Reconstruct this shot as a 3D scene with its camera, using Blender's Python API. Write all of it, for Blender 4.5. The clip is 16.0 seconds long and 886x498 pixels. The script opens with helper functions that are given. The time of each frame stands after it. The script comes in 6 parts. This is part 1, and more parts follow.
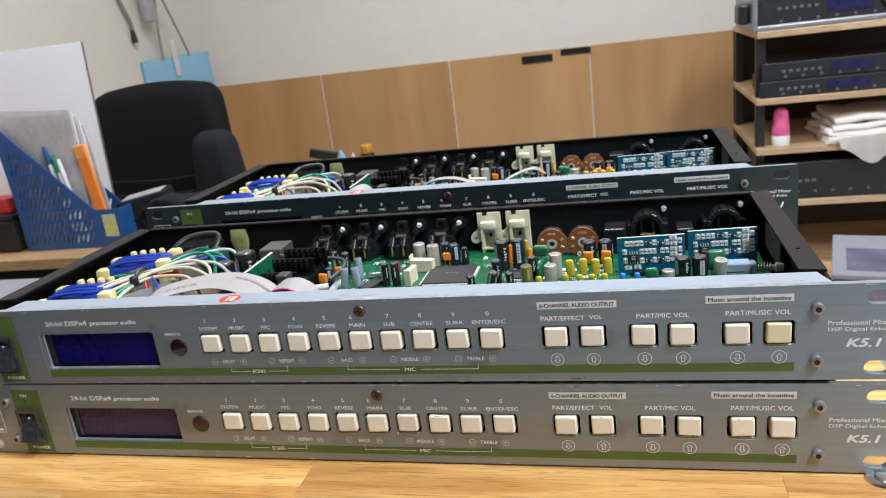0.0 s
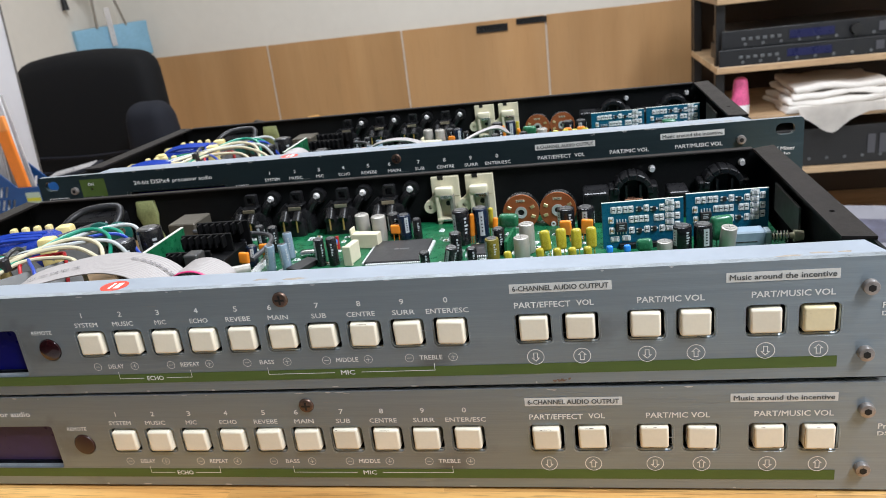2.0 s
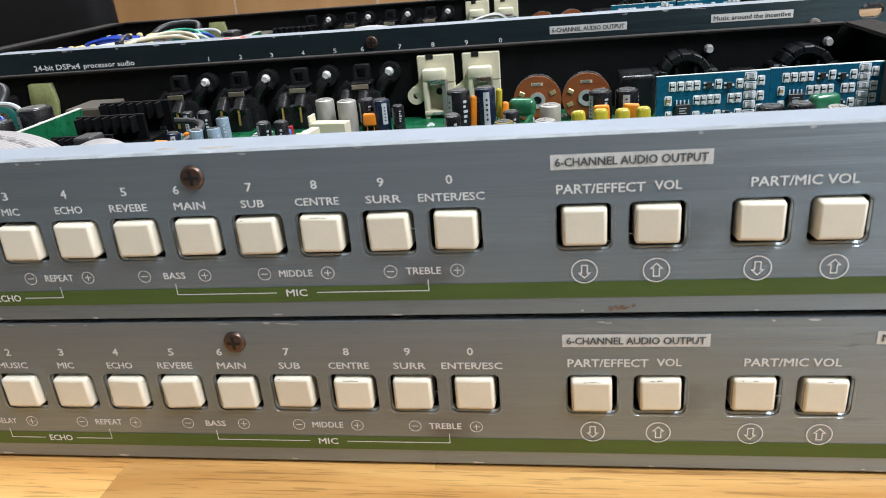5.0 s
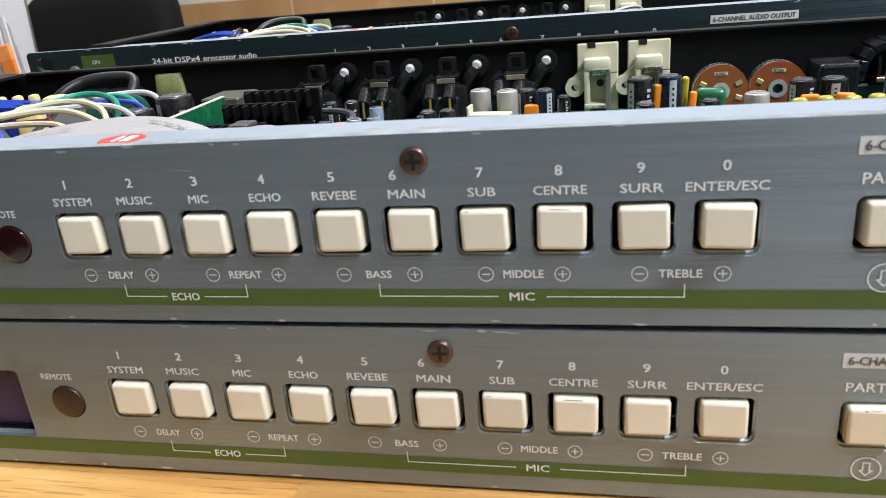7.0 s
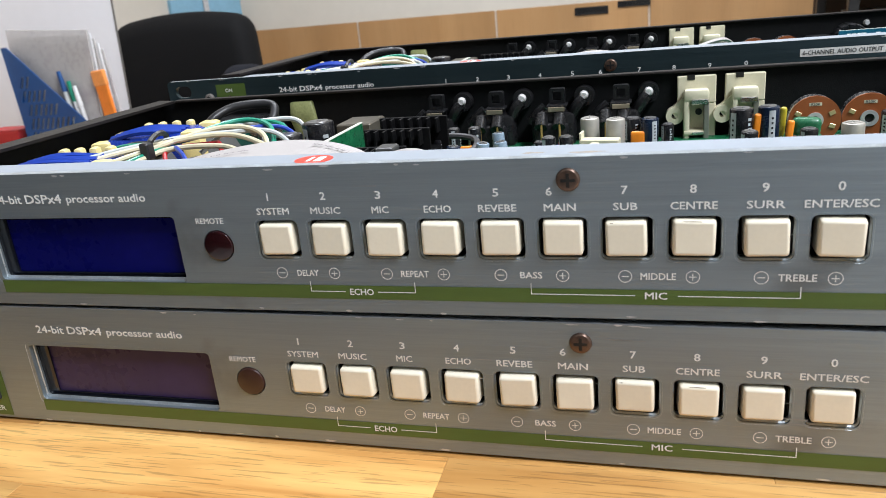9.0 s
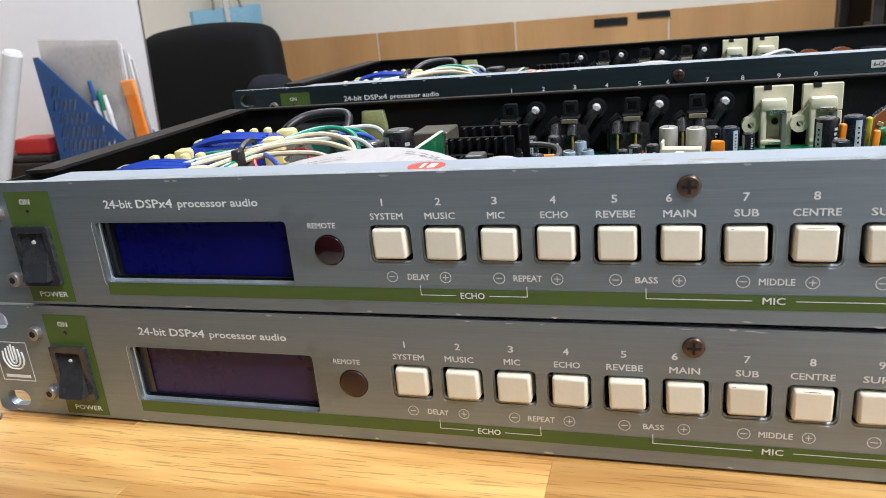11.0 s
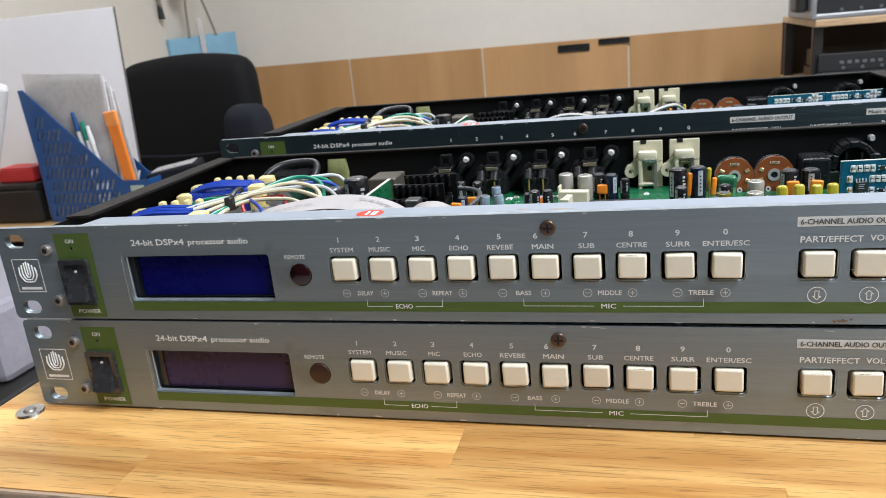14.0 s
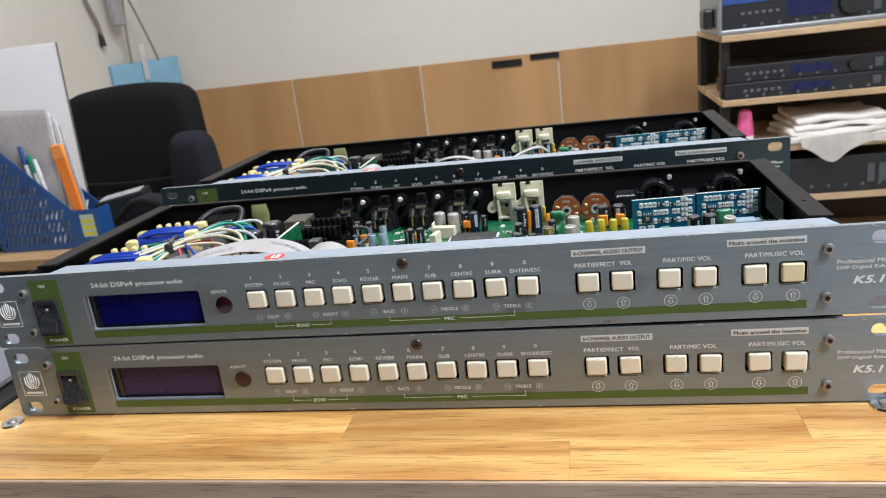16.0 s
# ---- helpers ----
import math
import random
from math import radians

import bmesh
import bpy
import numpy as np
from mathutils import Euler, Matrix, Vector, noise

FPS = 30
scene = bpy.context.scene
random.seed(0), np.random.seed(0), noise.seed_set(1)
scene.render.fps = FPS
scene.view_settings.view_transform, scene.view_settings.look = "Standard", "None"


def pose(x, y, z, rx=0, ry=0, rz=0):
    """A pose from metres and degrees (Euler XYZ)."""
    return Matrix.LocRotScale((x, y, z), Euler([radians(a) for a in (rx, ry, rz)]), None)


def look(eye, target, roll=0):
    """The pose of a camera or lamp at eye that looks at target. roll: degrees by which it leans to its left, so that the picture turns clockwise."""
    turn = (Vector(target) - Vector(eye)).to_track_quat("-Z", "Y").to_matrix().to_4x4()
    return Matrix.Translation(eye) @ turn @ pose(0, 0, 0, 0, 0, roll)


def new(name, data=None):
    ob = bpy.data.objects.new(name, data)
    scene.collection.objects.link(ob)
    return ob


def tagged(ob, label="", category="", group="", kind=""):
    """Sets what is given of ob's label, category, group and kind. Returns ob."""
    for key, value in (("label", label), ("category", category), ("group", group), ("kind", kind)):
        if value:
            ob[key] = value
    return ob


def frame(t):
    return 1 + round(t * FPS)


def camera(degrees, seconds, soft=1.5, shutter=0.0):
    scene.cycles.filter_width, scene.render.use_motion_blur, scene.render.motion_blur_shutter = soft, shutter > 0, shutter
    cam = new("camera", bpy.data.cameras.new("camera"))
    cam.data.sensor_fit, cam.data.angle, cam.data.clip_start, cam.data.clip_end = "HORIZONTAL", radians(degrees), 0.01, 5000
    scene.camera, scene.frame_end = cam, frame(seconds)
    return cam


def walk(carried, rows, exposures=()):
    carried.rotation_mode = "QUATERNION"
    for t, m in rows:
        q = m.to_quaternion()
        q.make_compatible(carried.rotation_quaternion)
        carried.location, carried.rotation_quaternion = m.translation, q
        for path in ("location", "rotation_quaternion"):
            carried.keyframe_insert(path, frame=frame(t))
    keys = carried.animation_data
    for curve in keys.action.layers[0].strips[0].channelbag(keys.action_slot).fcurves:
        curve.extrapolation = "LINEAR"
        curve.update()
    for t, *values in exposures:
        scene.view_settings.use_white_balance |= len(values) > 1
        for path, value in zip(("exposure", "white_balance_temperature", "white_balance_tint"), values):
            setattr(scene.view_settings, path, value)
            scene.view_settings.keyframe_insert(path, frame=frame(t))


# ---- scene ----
cam = camera(61.4, 16.0, 0.7)
PATH = [
    (0, (0.135, -0.311, 0.214), (-0.352, 1.534, -0.383), -7.2),
    (0.5, (0.13, -0.28, 0.206), (-0.334, 1.564, -0.412), -7.4),
    (1, (0.124, -0.253, 0.2), (-0.312, 1.592, -0.436), -7.4),
    (1.5, (0.118, -0.239, 0.188), (-0.287, 1.607, -0.464), -7.2),
    (2, (0.12, -0.239, 0.187), (-0.256, 1.608, -0.481), -7.0),
    (2.5, (0.118, -0.223, 0.185), (-0.231, 1.621, -0.505), -6.5),
    (3, (0.113, -0.2, 0.171), (-0.212, 1.639, -0.545), -6.1),
    (3.2, (0.111, -0.194, 0.162), (-0.206, 1.641, -0.567), -5.9),
    (5.3, (0.086, -0.154, 0.13), (-0.214, 1.668, -0.638), -4.7),
    (5.5, (0.08, -0.148, 0.128), (-0.23, 1.672, -0.64), -4.7),
    (6, (0.068, -0.144, 0.125), (-0.27, 1.677, -0.629), -4.7),
    (6.5, (0.056, -0.143, 0.123), (-0.311, 1.678, -0.617), -4.8),
    (7, (0.045, -0.147, 0.123), (-0.357, 1.672, -0.603), -5.0),
    (7.5, (0.044, -0.16, 0.129), (-0.399, 1.658, -0.579), -5.3),
    (8, (0.047, -0.177, 0.137), (-0.429, 1.638, -0.553), -5.4),
    (8.5, (0.042, -0.181, 0.136), (-0.476, 1.63, -0.536), -5.5),
    (9, (0.028, -0.182, 0.132), (-0.51, 1.628, -0.528), -5.4),
    (9.5, (0.012, -0.183, 0.126), (-0.537, 1.628, -0.521), -5.1),
    (10, (0.004, -0.185, 0.125), (-0.553, 1.629, -0.508), -5.0),
    (10.2, (0.001, -0.187, 0.127), (-0.555, 1.626, -0.509), -5.0),
    (12.3, (0.011, -0.217, 0.142), (-0.574, 1.604, -0.444), -5.7),
    (12.5, (0.014, -0.224, 0.144), (-0.566, 1.602, -0.431), -5.7),
    (13, (0.019, -0.237, 0.148), (-0.544, 1.593, -0.431), -5.6),
    (13.5, (0.027, -0.246, 0.155), (-0.509, 1.589, -0.43), -5.5),
    (14, (0.04, -0.266, 0.162), (-0.465, 1.577, -0.43), -5.5),
    (14.5, (0.059, -0.29, 0.172), (-0.409, 1.562, -0.422), -5.5),
    (15, (0.076, -0.307, 0.183), (-0.359, 1.554, -0.407), -5.9),
    (15.5, (0.093, -0.322, 0.191), (-0.317, 1.546, -0.395), -6.4),
    (16, (0.103, -0.35, 0.2), (-0.288, 1.523, -0.385), -6.9),
]
walk(cam, [(t, look(eye, target, roll)) for t, eye, target, roll in PATH], [(0, 0.0), (3, 0.06), (6, 0.08), (9.5, 0.18), (12.5, 0.10), (16, 0.0)])
cam.data.dof.use_dof, cam.data.dof.focus_distance, cam.data.dof.aperture_fstop = True, 0.27, 35.0

# ---- world and light ----
world = bpy.data.worlds.new("room_air")
scene.world = world
world.use_nodes = True
world.node_tree.nodes["Background"].inputs[0].default_value = (0.75, 0.86, 1.0, 1)
world.node_tree.nodes["Background"].inputs[1].default_value = 0.02
FLOOR_Z, CEIL_Z = -0.94, 1.75


def area_lamp(x, y, power, sx, sy, colour=(0.875, 0.92, 1.0)):
    data = bpy.data.lights.new("ceiling_lamp", "AREA")
    data.shape, data.size, data.size_y, data.energy, data.color = "RECTANGLE", sx, sy, power, colour
    ob = new("ceiling_lamp", data)
    ob.matrix_basis = pose(x, y, CEIL_Z - 0.03)
    return ob


area_lamp(1.05, -0.45, 82, 0.25, 1.3)
area_lamp(-0.2, 1.1, 41, 1.3, 0.25)

# ---- materials ----
MATS = {}


def mat(name, colour, rough=0.5, metal=0.0, vary=0.12, scale=40.0, bump=0.0, bump_scale=400.0, stretch=(1, 1, 1),
        rough_vary=0.08, coat=0.0, trans=0.0, spec=0.5, random=0.0, stain=None):
    """A surface with its colour and gloss varied at two scales, and a fine relief."""
    if name in MATS:
        return MATS[name]
    m = bpy.data.materials.new(name)
    m.use_nodes = True
    nt = m.node_tree
    bsdf = nt.nodes["Principled BSDF"]
    link = nt.links.new
    geo = nt.nodes.new("ShaderNodeTexCoord")
    mp = nt.nodes.new("ShaderNodeMapping")
    mp.inputs["Scale"].default_value = stretch
    link(geo.outputs["Object"], mp.inputs["Vector"])
    n1 = nt.nodes.new("ShaderNodeTexNoise")
    n1.inputs["Scale"].default_value, n1.inputs["Detail"].default_value = scale, 6
    n2 = nt.nodes.new("ShaderNodeTexNoise")
    n2.inputs["Scale"].default_value, n2.inputs["Detail"].default_value = scale * 9, 4
    link(mp.outputs[0], n1.inputs["Vector"])
    link(mp.outputs[0], n2.inputs["Vector"])
    add = nt.nodes.new("ShaderNodeMath")
    add.operation = "ADD"
    link(n1.outputs["Fac"], add.inputs[0])
    link(n2.outputs["Fac"], add.inputs[1])
    rng = nt.nodes.new("ShaderNodeMapRange")
    rng.inputs["From Min"].default_value, rng.inputs["From Max"].default_value = 0.65, 1.35
    rng.inputs["To Min"].default_value, rng.inputs["To Max"].default_value = 1 - vary, 1 + vary
    link(add.outputs[0], rng.inputs["Value"])
    hsv = nt.nodes.new("ShaderNodeHueSaturation")
    hsv.inputs["Color"].default_value = (*colour, 1)
    value = rng.outputs[0]
    if random:
        info = nt.nodes.new("ShaderNodeObjectInfo")
        r2 = nt.nodes.new("ShaderNodeMapRange")
        r2.inputs["To Min"].default_value, r2.inputs["To Max"].default_value = 1 - random, 1 + random
        link(info.outputs["Random"], r2.inputs["Value"])
        mul = nt.nodes.new("ShaderNodeMath")
        mul.operation = "MULTIPLY"
        link(value, mul.inputs[0])
        link(r2.outputs[0], mul.inputs[1])
        value = mul.outputs[0]
    link(value, hsv.inputs["Value"])
    out = hsv.outputs[0]
    if stain:
        n3 = nt.nodes.new("ShaderNodeTexNoise")
        n3.inputs["Scale"].default_value, n3.inputs["Detail"].default_value = stain[1], 8
        link(geo.outputs["Object"], n3.inputs["Vector"])
        ramp = nt.nodes.new("ShaderNodeMapRange")
        ramp.inputs["From Min"].default_value, ramp.inputs["From Max"].default_value = stain[2], stain[2] + 0.12
        link(n3.outputs["Fac"], ramp.inputs["Value"])
        mix = nt.nodes.new("ShaderNodeMix")
        mix.data_type = "RGBA"
        link(ramp.outputs[0], mix.inputs[0])
        link(out, mix.inputs[6])
        mix.inputs[7].default_value = (*stain[0], 1)
        out = mix.outputs[2]
    link(out, bsdf.inputs["Base Color"])
    rr = nt.nodes.new("ShaderNodeMapRange")
    rr.inputs["From Min"].default_value, rr.inputs["From Max"].default_value = 0.65, 1.35
    rr.inputs["To Min"].default_value, rr.inputs["To Max"].default_value = max(0.03, rough - rough_vary), min(1, rough + rough_vary)
    link(add.outputs[0], rr.inputs["Value"])
    link(rr.outputs[0], bsdf.inputs["Roughness"])
    bsdf.inputs["Metallic"].default_value = metal
    bsdf.inputs["Coat Weight"].default_value = coat
    bsdf.inputs["Transmission Weight"].default_value = trans
    bsdf.inputs["Specular IOR Level"].default_value = spec
    if bump:
        n4 = nt.nodes.new("ShaderNodeTexNoise")
        n4.inputs["Scale"].default_value, n4.inputs["Detail"].default_value = bump_scale, 3
        link(mp.outputs[0], n4.inputs["Vector"])
        bp = nt.nodes.new("ShaderNodeBump")
        bp.inputs["Strength"].default_value, bp.inputs["Distance"].default_value = bump, 0.0005
        link(n4.outputs["Fac"], bp.inputs["Height"])
        link(bp.outputs[0], bsdf.inputs["Normal"])
    MATS[name] = m
    return m


def wood(name, colour, dark, size=1.0, rough=0.4, random=0.15, coat=0.15, along="x", pore=0.68):
    """Wood with long grain streaks, pores and a random tone from board to board."""
    if name in MATS:
        return MATS[name]
    m = bpy.data.materials.new(name)
    m.use_nodes = True
    nt = m.node_tree
    link = nt.links.new
    bsdf = nt.nodes["Principled BSDF"]
    tc = nt.nodes.new("ShaderNodeTexCoord")
    info = nt.nodes.new("ShaderNodeObjectInfo")
    off = nt.nodes.new("ShaderNodeVectorMath")
    off.operation = "ADD"
    link(tc.outputs["Object"], off.inputs[0])
    sc = nt.nodes.new("ShaderNodeMath")
    sc.operation = "MULTIPLY"
    sc.inputs[1].default_value = 7.3 * size
    link(info.outputs["Random"], sc.inputs[0])
    link(sc.outputs[0], off.inputs[1])
    mp = nt.nodes.new("ShaderNodeMapping")
    mp.inputs["Scale"].default_value = [(0.09 if a == along else 1.0) / size for a in "xyz"]
    link(off.outputs[0], mp.inputs["Vector"])
    grain = nt.nodes.new("ShaderNodeTexNoise")
    grain.inputs["Scale"].default_value, grain.inputs["Detail"].default_value, grain.inputs["Distortion"].default_value = 70, 8, 0.7
    link(mp.outputs[0], grain.inputs["Vector"])
    pores = nt.nodes.new("ShaderNodeTexNoise")
    pores.inputs["Scale"].default_value, pores.inputs["Detail"].default_value = 1300, 2
    mq = nt.nodes.new("ShaderNodeMapping")
    mq.inputs["Scale"].default_value = [(0.045 if a == along else 1.0) / size for a in "xyz"]
    link(off.outputs[0], mq.inputs["Vector"])
    link(mq.outputs[0], pores.inputs["Vector"])
    broad = nt.nodes.new("ShaderNodeTexNoise")
    broad.inputs["Scale"].default_value, broad.inputs["Detail"].default_value = 18, 3
    link(mp.outputs[0], broad.inputs["Vector"])
    ramp = nt.nodes.new("ShaderNodeValToRGB")
    ramp.color_ramp.elements[0].position, ramp.color_ramp.elements[0].color = 0.30, (*dark, 1)
    ramp.color_ramp.elements[1].position, ramp.color_ramp.elements[1].color = 0.62, (*colour, 1)
    link(grain.outputs["Fac"], ramp.inputs[0])
    r1 = nt.nodes.new("ShaderNodeMapRange")
    r1.inputs["From Min"].default_value, r1.inputs["From Max"].default_value = 0.37, 0.42
    r1.inputs["To Min"].default_value, r1.inputs["To Max"].default_value = pore, 1.0
    link(pores.outputs["Fac"], r1.inputs["Value"])
    r2 = nt.nodes.new("ShaderNodeMapRange")
    r2.inputs["To Min"].default_value, r2.inputs["To Max"].default_value = 1 - random, 1 + random
    link(info.outputs["Random"], r2.inputs["Value"])
    r3 = nt.nodes.new("ShaderNodeMapRange")
    r3.inputs["From Min"].default_value, r3.inputs["From Max"].default_value = 0.3, 0.7
    r3.inputs["To Min"].default_value, r3.inputs["To Max"].default_value = 0.78, 1.20
    link(broad.outputs["Fac"], r3.inputs["Value"])
    m1, m2 = nt.nodes.new("ShaderNodeMath"), nt.nodes.new("ShaderNodeMath")
    m1.operation = m2.operation = "MULTIPLY"
    link(r1.outputs[0], m1.inputs[0])
    link(r2.outputs[0], m1.inputs[1])
    link(m1.outputs[0], m2.inputs[0])
    link(r3.outputs[0], m2.inputs[1])
    hsv = nt.nodes.new("ShaderNodeHueSaturation")
    link(ramp.outputs[0], hsv.inputs["Color"])
    link(m2.outputs[0], hsv.inputs["Value"])
    link(hsv.outputs[0], bsdf.inputs["Base Color"])
    bsdf.inputs["Roughness"].default_value = rough
    bsdf.inputs["Coat Weight"].default_value, bsdf.inputs["Coat Roughness"].default_value = coat, 0.25
    bp = nt.nodes.new("ShaderNodeBump")
    bp.inputs["Strength"].default_value, bp.inputs["Distance"].default_value = 0.15, 0.0004
    link(pores.outputs["Fac"], bp.inputs["Height"])
    link(bp.outputs[0], bsdf.inputs["Normal"])
    MATS[name] = m
    return m


PANEL = mat("brushed_grey_anodised", (0.280, 0.335, 0.375), 0.36, 0.66, 0.09, 420, 0.20, 1800, (0.012, 1, 1), 0.06, stain=((0.20, 0.225, 0.24), 26, 0.63))
# PANEL's brushed surface in a darker teal, for the rear units
PANEL_TEAL = mat("brushed_panel_dark_teal", (0.050, 0.082, 0.096), 0.34, 0.75, 0.09, 420, 0.20, 1800, (0.012, 1, 1), 0.06, stain=((0.06, 0.08, 0.085), 26, 0.63))
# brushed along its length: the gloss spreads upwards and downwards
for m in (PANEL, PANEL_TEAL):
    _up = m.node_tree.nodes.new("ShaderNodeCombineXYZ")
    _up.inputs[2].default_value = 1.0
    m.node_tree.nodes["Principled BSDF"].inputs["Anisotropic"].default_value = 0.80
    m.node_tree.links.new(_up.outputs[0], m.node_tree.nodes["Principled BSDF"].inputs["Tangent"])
BARE_EDGE = mat("bare_cut_aluminium", (0.52, 0.60, 0.66), 0.34, 0.75, 0.15, 200)
PANEL_EDGE = mat("worn_panel_edge", (0.42, 0.47, 0.51), 0.35, 0.7, 0.25, 200)
LIP = mat("pale_zinc_lip", (0.28, 0.315, 0.36), 0.45, 0.1, 0.06, 50, stain=((0.36, 0.30, 0.22), 30, 0.70))
BLACK_STEEL = mat("black_powder_coat", (0.006, 0.0065, 0.007), 0.55, 0.0, 0.25, 60, 0.25, 2500, spec=0.14)
FLANGE = mat("dusty_black_flange", (0.017, 0.0145, 0.0135), 0.5, 0.0, 0.3, 60, 0.2, 2500, spec=0.16)
INK = mat("white_print", (0.86, 0.88, 0.88), 0.6, 0, 0.10, 400)
INK_DARK = mat("grey_print", (0.10, 0.11, 0.11), 0.6, 0, 0.1, 400)
TAG = mat("pale_printed_tag", (0.70, 0.71, 0.69), 0.55, 0, 0.10, 120)
GREEN = mat("olive_green_print", (0.075, 0.125, 0.025), 0.5, 0, 0.12, 80, 0.05, 900, (0.1, 1, 1))
KEY = mat("cream_keycap", (0.85, 0.785, 0.635), 0.34, 0, 0.03, 90, random=0.03)
KEY_OLD = mat("yellowed_keycap", (0.78, 0.67, 0.42), 0.32, 0, 0.05, 90)
SOCKET = mat("black_socket", (0.006, 0.006, 0.006), 0.6)
LCD_BLUE = mat("blue_lcd_glass", (0.002, 0.003, 0.105), 0.3, 0, 0.15, 30, spec=0.2)
LCD_PURPLE = mat("purple_lcd_glass", (0.036, 0.022, 0.082), 0.3, 0, 0.15, 30, spec=0.3)
LCD_RIM = mat("dark_lcd_rim", (0.006, 0.007, 0.012), 0.2, coat=0.4)
REMOTE = mat("dark_red_ir_window", (0.020, 0.004, 0.005), 0.12, coat=0.6)
REMOTE_DULL = mat("dull_ir_window", (0.040, 0.016, 0.012), 0.4)
ROCKER = mat("black_rocker_plastic", (0.034, 0.036, 0.041), 0.27, coat=0.3)
SCREW = mat("bronzed_screw", (0.33, 0.30, 0.28), 0.35, 0.6, 0.3, 300)
SCREW_DARK = mat("brown_cross_screw", (0.13, 0.085, 0.065), 0.35, 0.75, 0.4, 500)
STEEL = mat("bright_steel", (0.62, 0.62, 0.62), 0.25, 1.0, 0.15, 200)
RED_STICKER = mat("red_sticker", (0.75, 0.05, 0.025), 0.4)
PCB = mat("green_solder_mask", (0.007, 0.105, 0.042), 0.3, 0, 0.25, 300, random=0.0, stain=((0.016, 0.17, 0.068), 160, 0.56))
PCB_BLUE = mat("blue_solder_mask", (0.005, 0.10, 0.18), 0.3, 0, 0.15, 300)
CHIP = mat("chip_epoxy", (0.022, 0.021, 0.021), 0.5, 0, 0.1, 200)
SOLDER = mat("solder_tin", (0.80, 0.81, 0.81), 0.35, 0.1, 0.2, 900)
SCREW_BRIGHT = mat("bright_zinc_screw", (0.74, 0.74, 0.73), 0.25, 0.35, 0.1, 300)
JACK = mat("black_nylon", (0.010, 0.010, 0.011), 0.30, 0, 0.2, 200, spec=0.35)
IVORY = mat("ivory_nylon", (0.66, 0.62, 0.46), 0.4, 0, 0.06, 120)
POT = mat("brown_phenolic", (0.27, 0.075, 0.022), 0.4, 0, 0.15, 300)
GOLD = mat("brass_pin", (0.75, 0.52, 0.18), 0.3, 0.9)
CAP_BLACK = mat("black_cap_sleeve", (0.010, 0.010, 0.012), 0.25, 0, 0.2, 200)
CAP_NAVY = mat("navy_cap_sleeve", (0.006, 0.014, 0.035), 0.25, 0, 0.2, 200)
CAP_PALE = mat("pale_blue_cap_sleeve", (0.20, 0.27, 0.34), 0.3, 0, 0.2, 200)
CAP_MARK = mat("grey_cap_stripe", (0.42, 0.45, 0.47), 0.35)
CAP_OLIVE = mat("olive_cap_sleeve", (0.16, 0.13, 0.02), 0.3, 0, 0.2, 200)
CAP_WHITE = mat("bare_aluminium_can", (0.46, 0.44, 0.40), 0.35, 0.5, 0.12, 300)
TANT = mat("yellow_film_capacitor", (0.42, 0.35, 0.03), 0.3, 0, 0.2, 300)
ORANGE_DISC = mat("orange_disc_capacitor", (0.80, 0.24, 0.015), 0.4)
GREEN_FILM = mat("green_film_capacitor", (0.02, 0.13, 0.06), 0.28)
BLUE_TAPE = mat("blue_winding_tape", (0.010, 0.035, 0.27), 0.25, 0, 0.25, 120)
YELLOW_TAPE = mat("yellow_winding_core", (0.72, 0.60, 0.26), 0.45, 0, 0.15, 150)
GLUE = mat("yellow_glue", (0.24, 0.26, 0.11), 0.4, 0, 0.3, 120, 0.5, 200)
W_CREAM = mat("cream_wire", (0.58, 0.53, 0.37), 0.4)
W_GREEN = mat("green_wire", (0.008, 0.24, 0.15), 0.35)
W_BLUE = mat("blue_wire", (0.010, 0.045, 0.34), 0.35)
W_WHITE = mat("white_wire", (0.42, 0.45, 0.45), 0.4)
W_RED = mat("red_wire", (0.42, 0.016, 0.02), 0.4)
W_BLACK = mat("black_wire", (0.014, 0.014, 0.016), 0.4)
RIBBON = mat("grey_ribbon_cable", (0.34, 0.315, 0.305), 0.45, 0, 0.05, 200)
RIBBON_RED = mat("magenta_ribbon_edge", (0.50, 0.01, 0.12), 0.4)
CONN_BLUE = mat("grey_blue_switch_body", (0.23, 0.31, 0.38), 0.45)
TABLE_WOOD = wood("rubberwood", (0.77, 0.46, 0.16), (0.43, 0.18, 0.040), 1.0, 0.36, 0.10, 0.12, "x", 0.68)
EDGE_WOOD = wood("pale_edge_wood", (0.52, 0.38, 0.27), (0.36, 0.24, 0.16), 1.0, 0.5, 0.06)
SHELF_WOOD = wood("shelf_plywood", (0.62, 0.43, 0.25), (0.44, 0.28, 0.15), 2.5, 0.45, 0.06)
DESK_WOOD = wood("desk_board", (0.56, 0.36, 0.18), (0.40, 0.24, 0.11), 2.5, 0.45, 0.06)
TILE = wood("brown_wood_look_tile", (0.47, 0.272, 0.122), (0.43, 0.238, 0.100), 6.0, 0.35, 0.03, 0.1, "z", 0.95)
WALL = mat("cream_wall_paint", (0.66, 0.62, 0.55), 0.75, 0, 0.03, 3, 0.1, 300)
GROUT = mat("pale_grout", (0.62, 0.53, 0.43), 0.8)
CEIL = mat("white_ceiling_paint", (0.78, 0.77, 0.74), 0.8, 0, 0.03, 3)
FLOOR = mat("pale_grey_floor_tile", (0.56, 0.56, 0.55), 0.5, 0, 0.06, 6)
CHAIR = mat("black_leatherette", (0.006, 0.006, 0.0065), 0.8, 0, 0.2, 60, 0.3, 500, spec=0.15)
CHAIR_ARM = mat("charcoal_armrest", (0.012, 0.013, 0.018), 0.85, 0, 0.2, 60, 0.3, 900, spec=0.2)
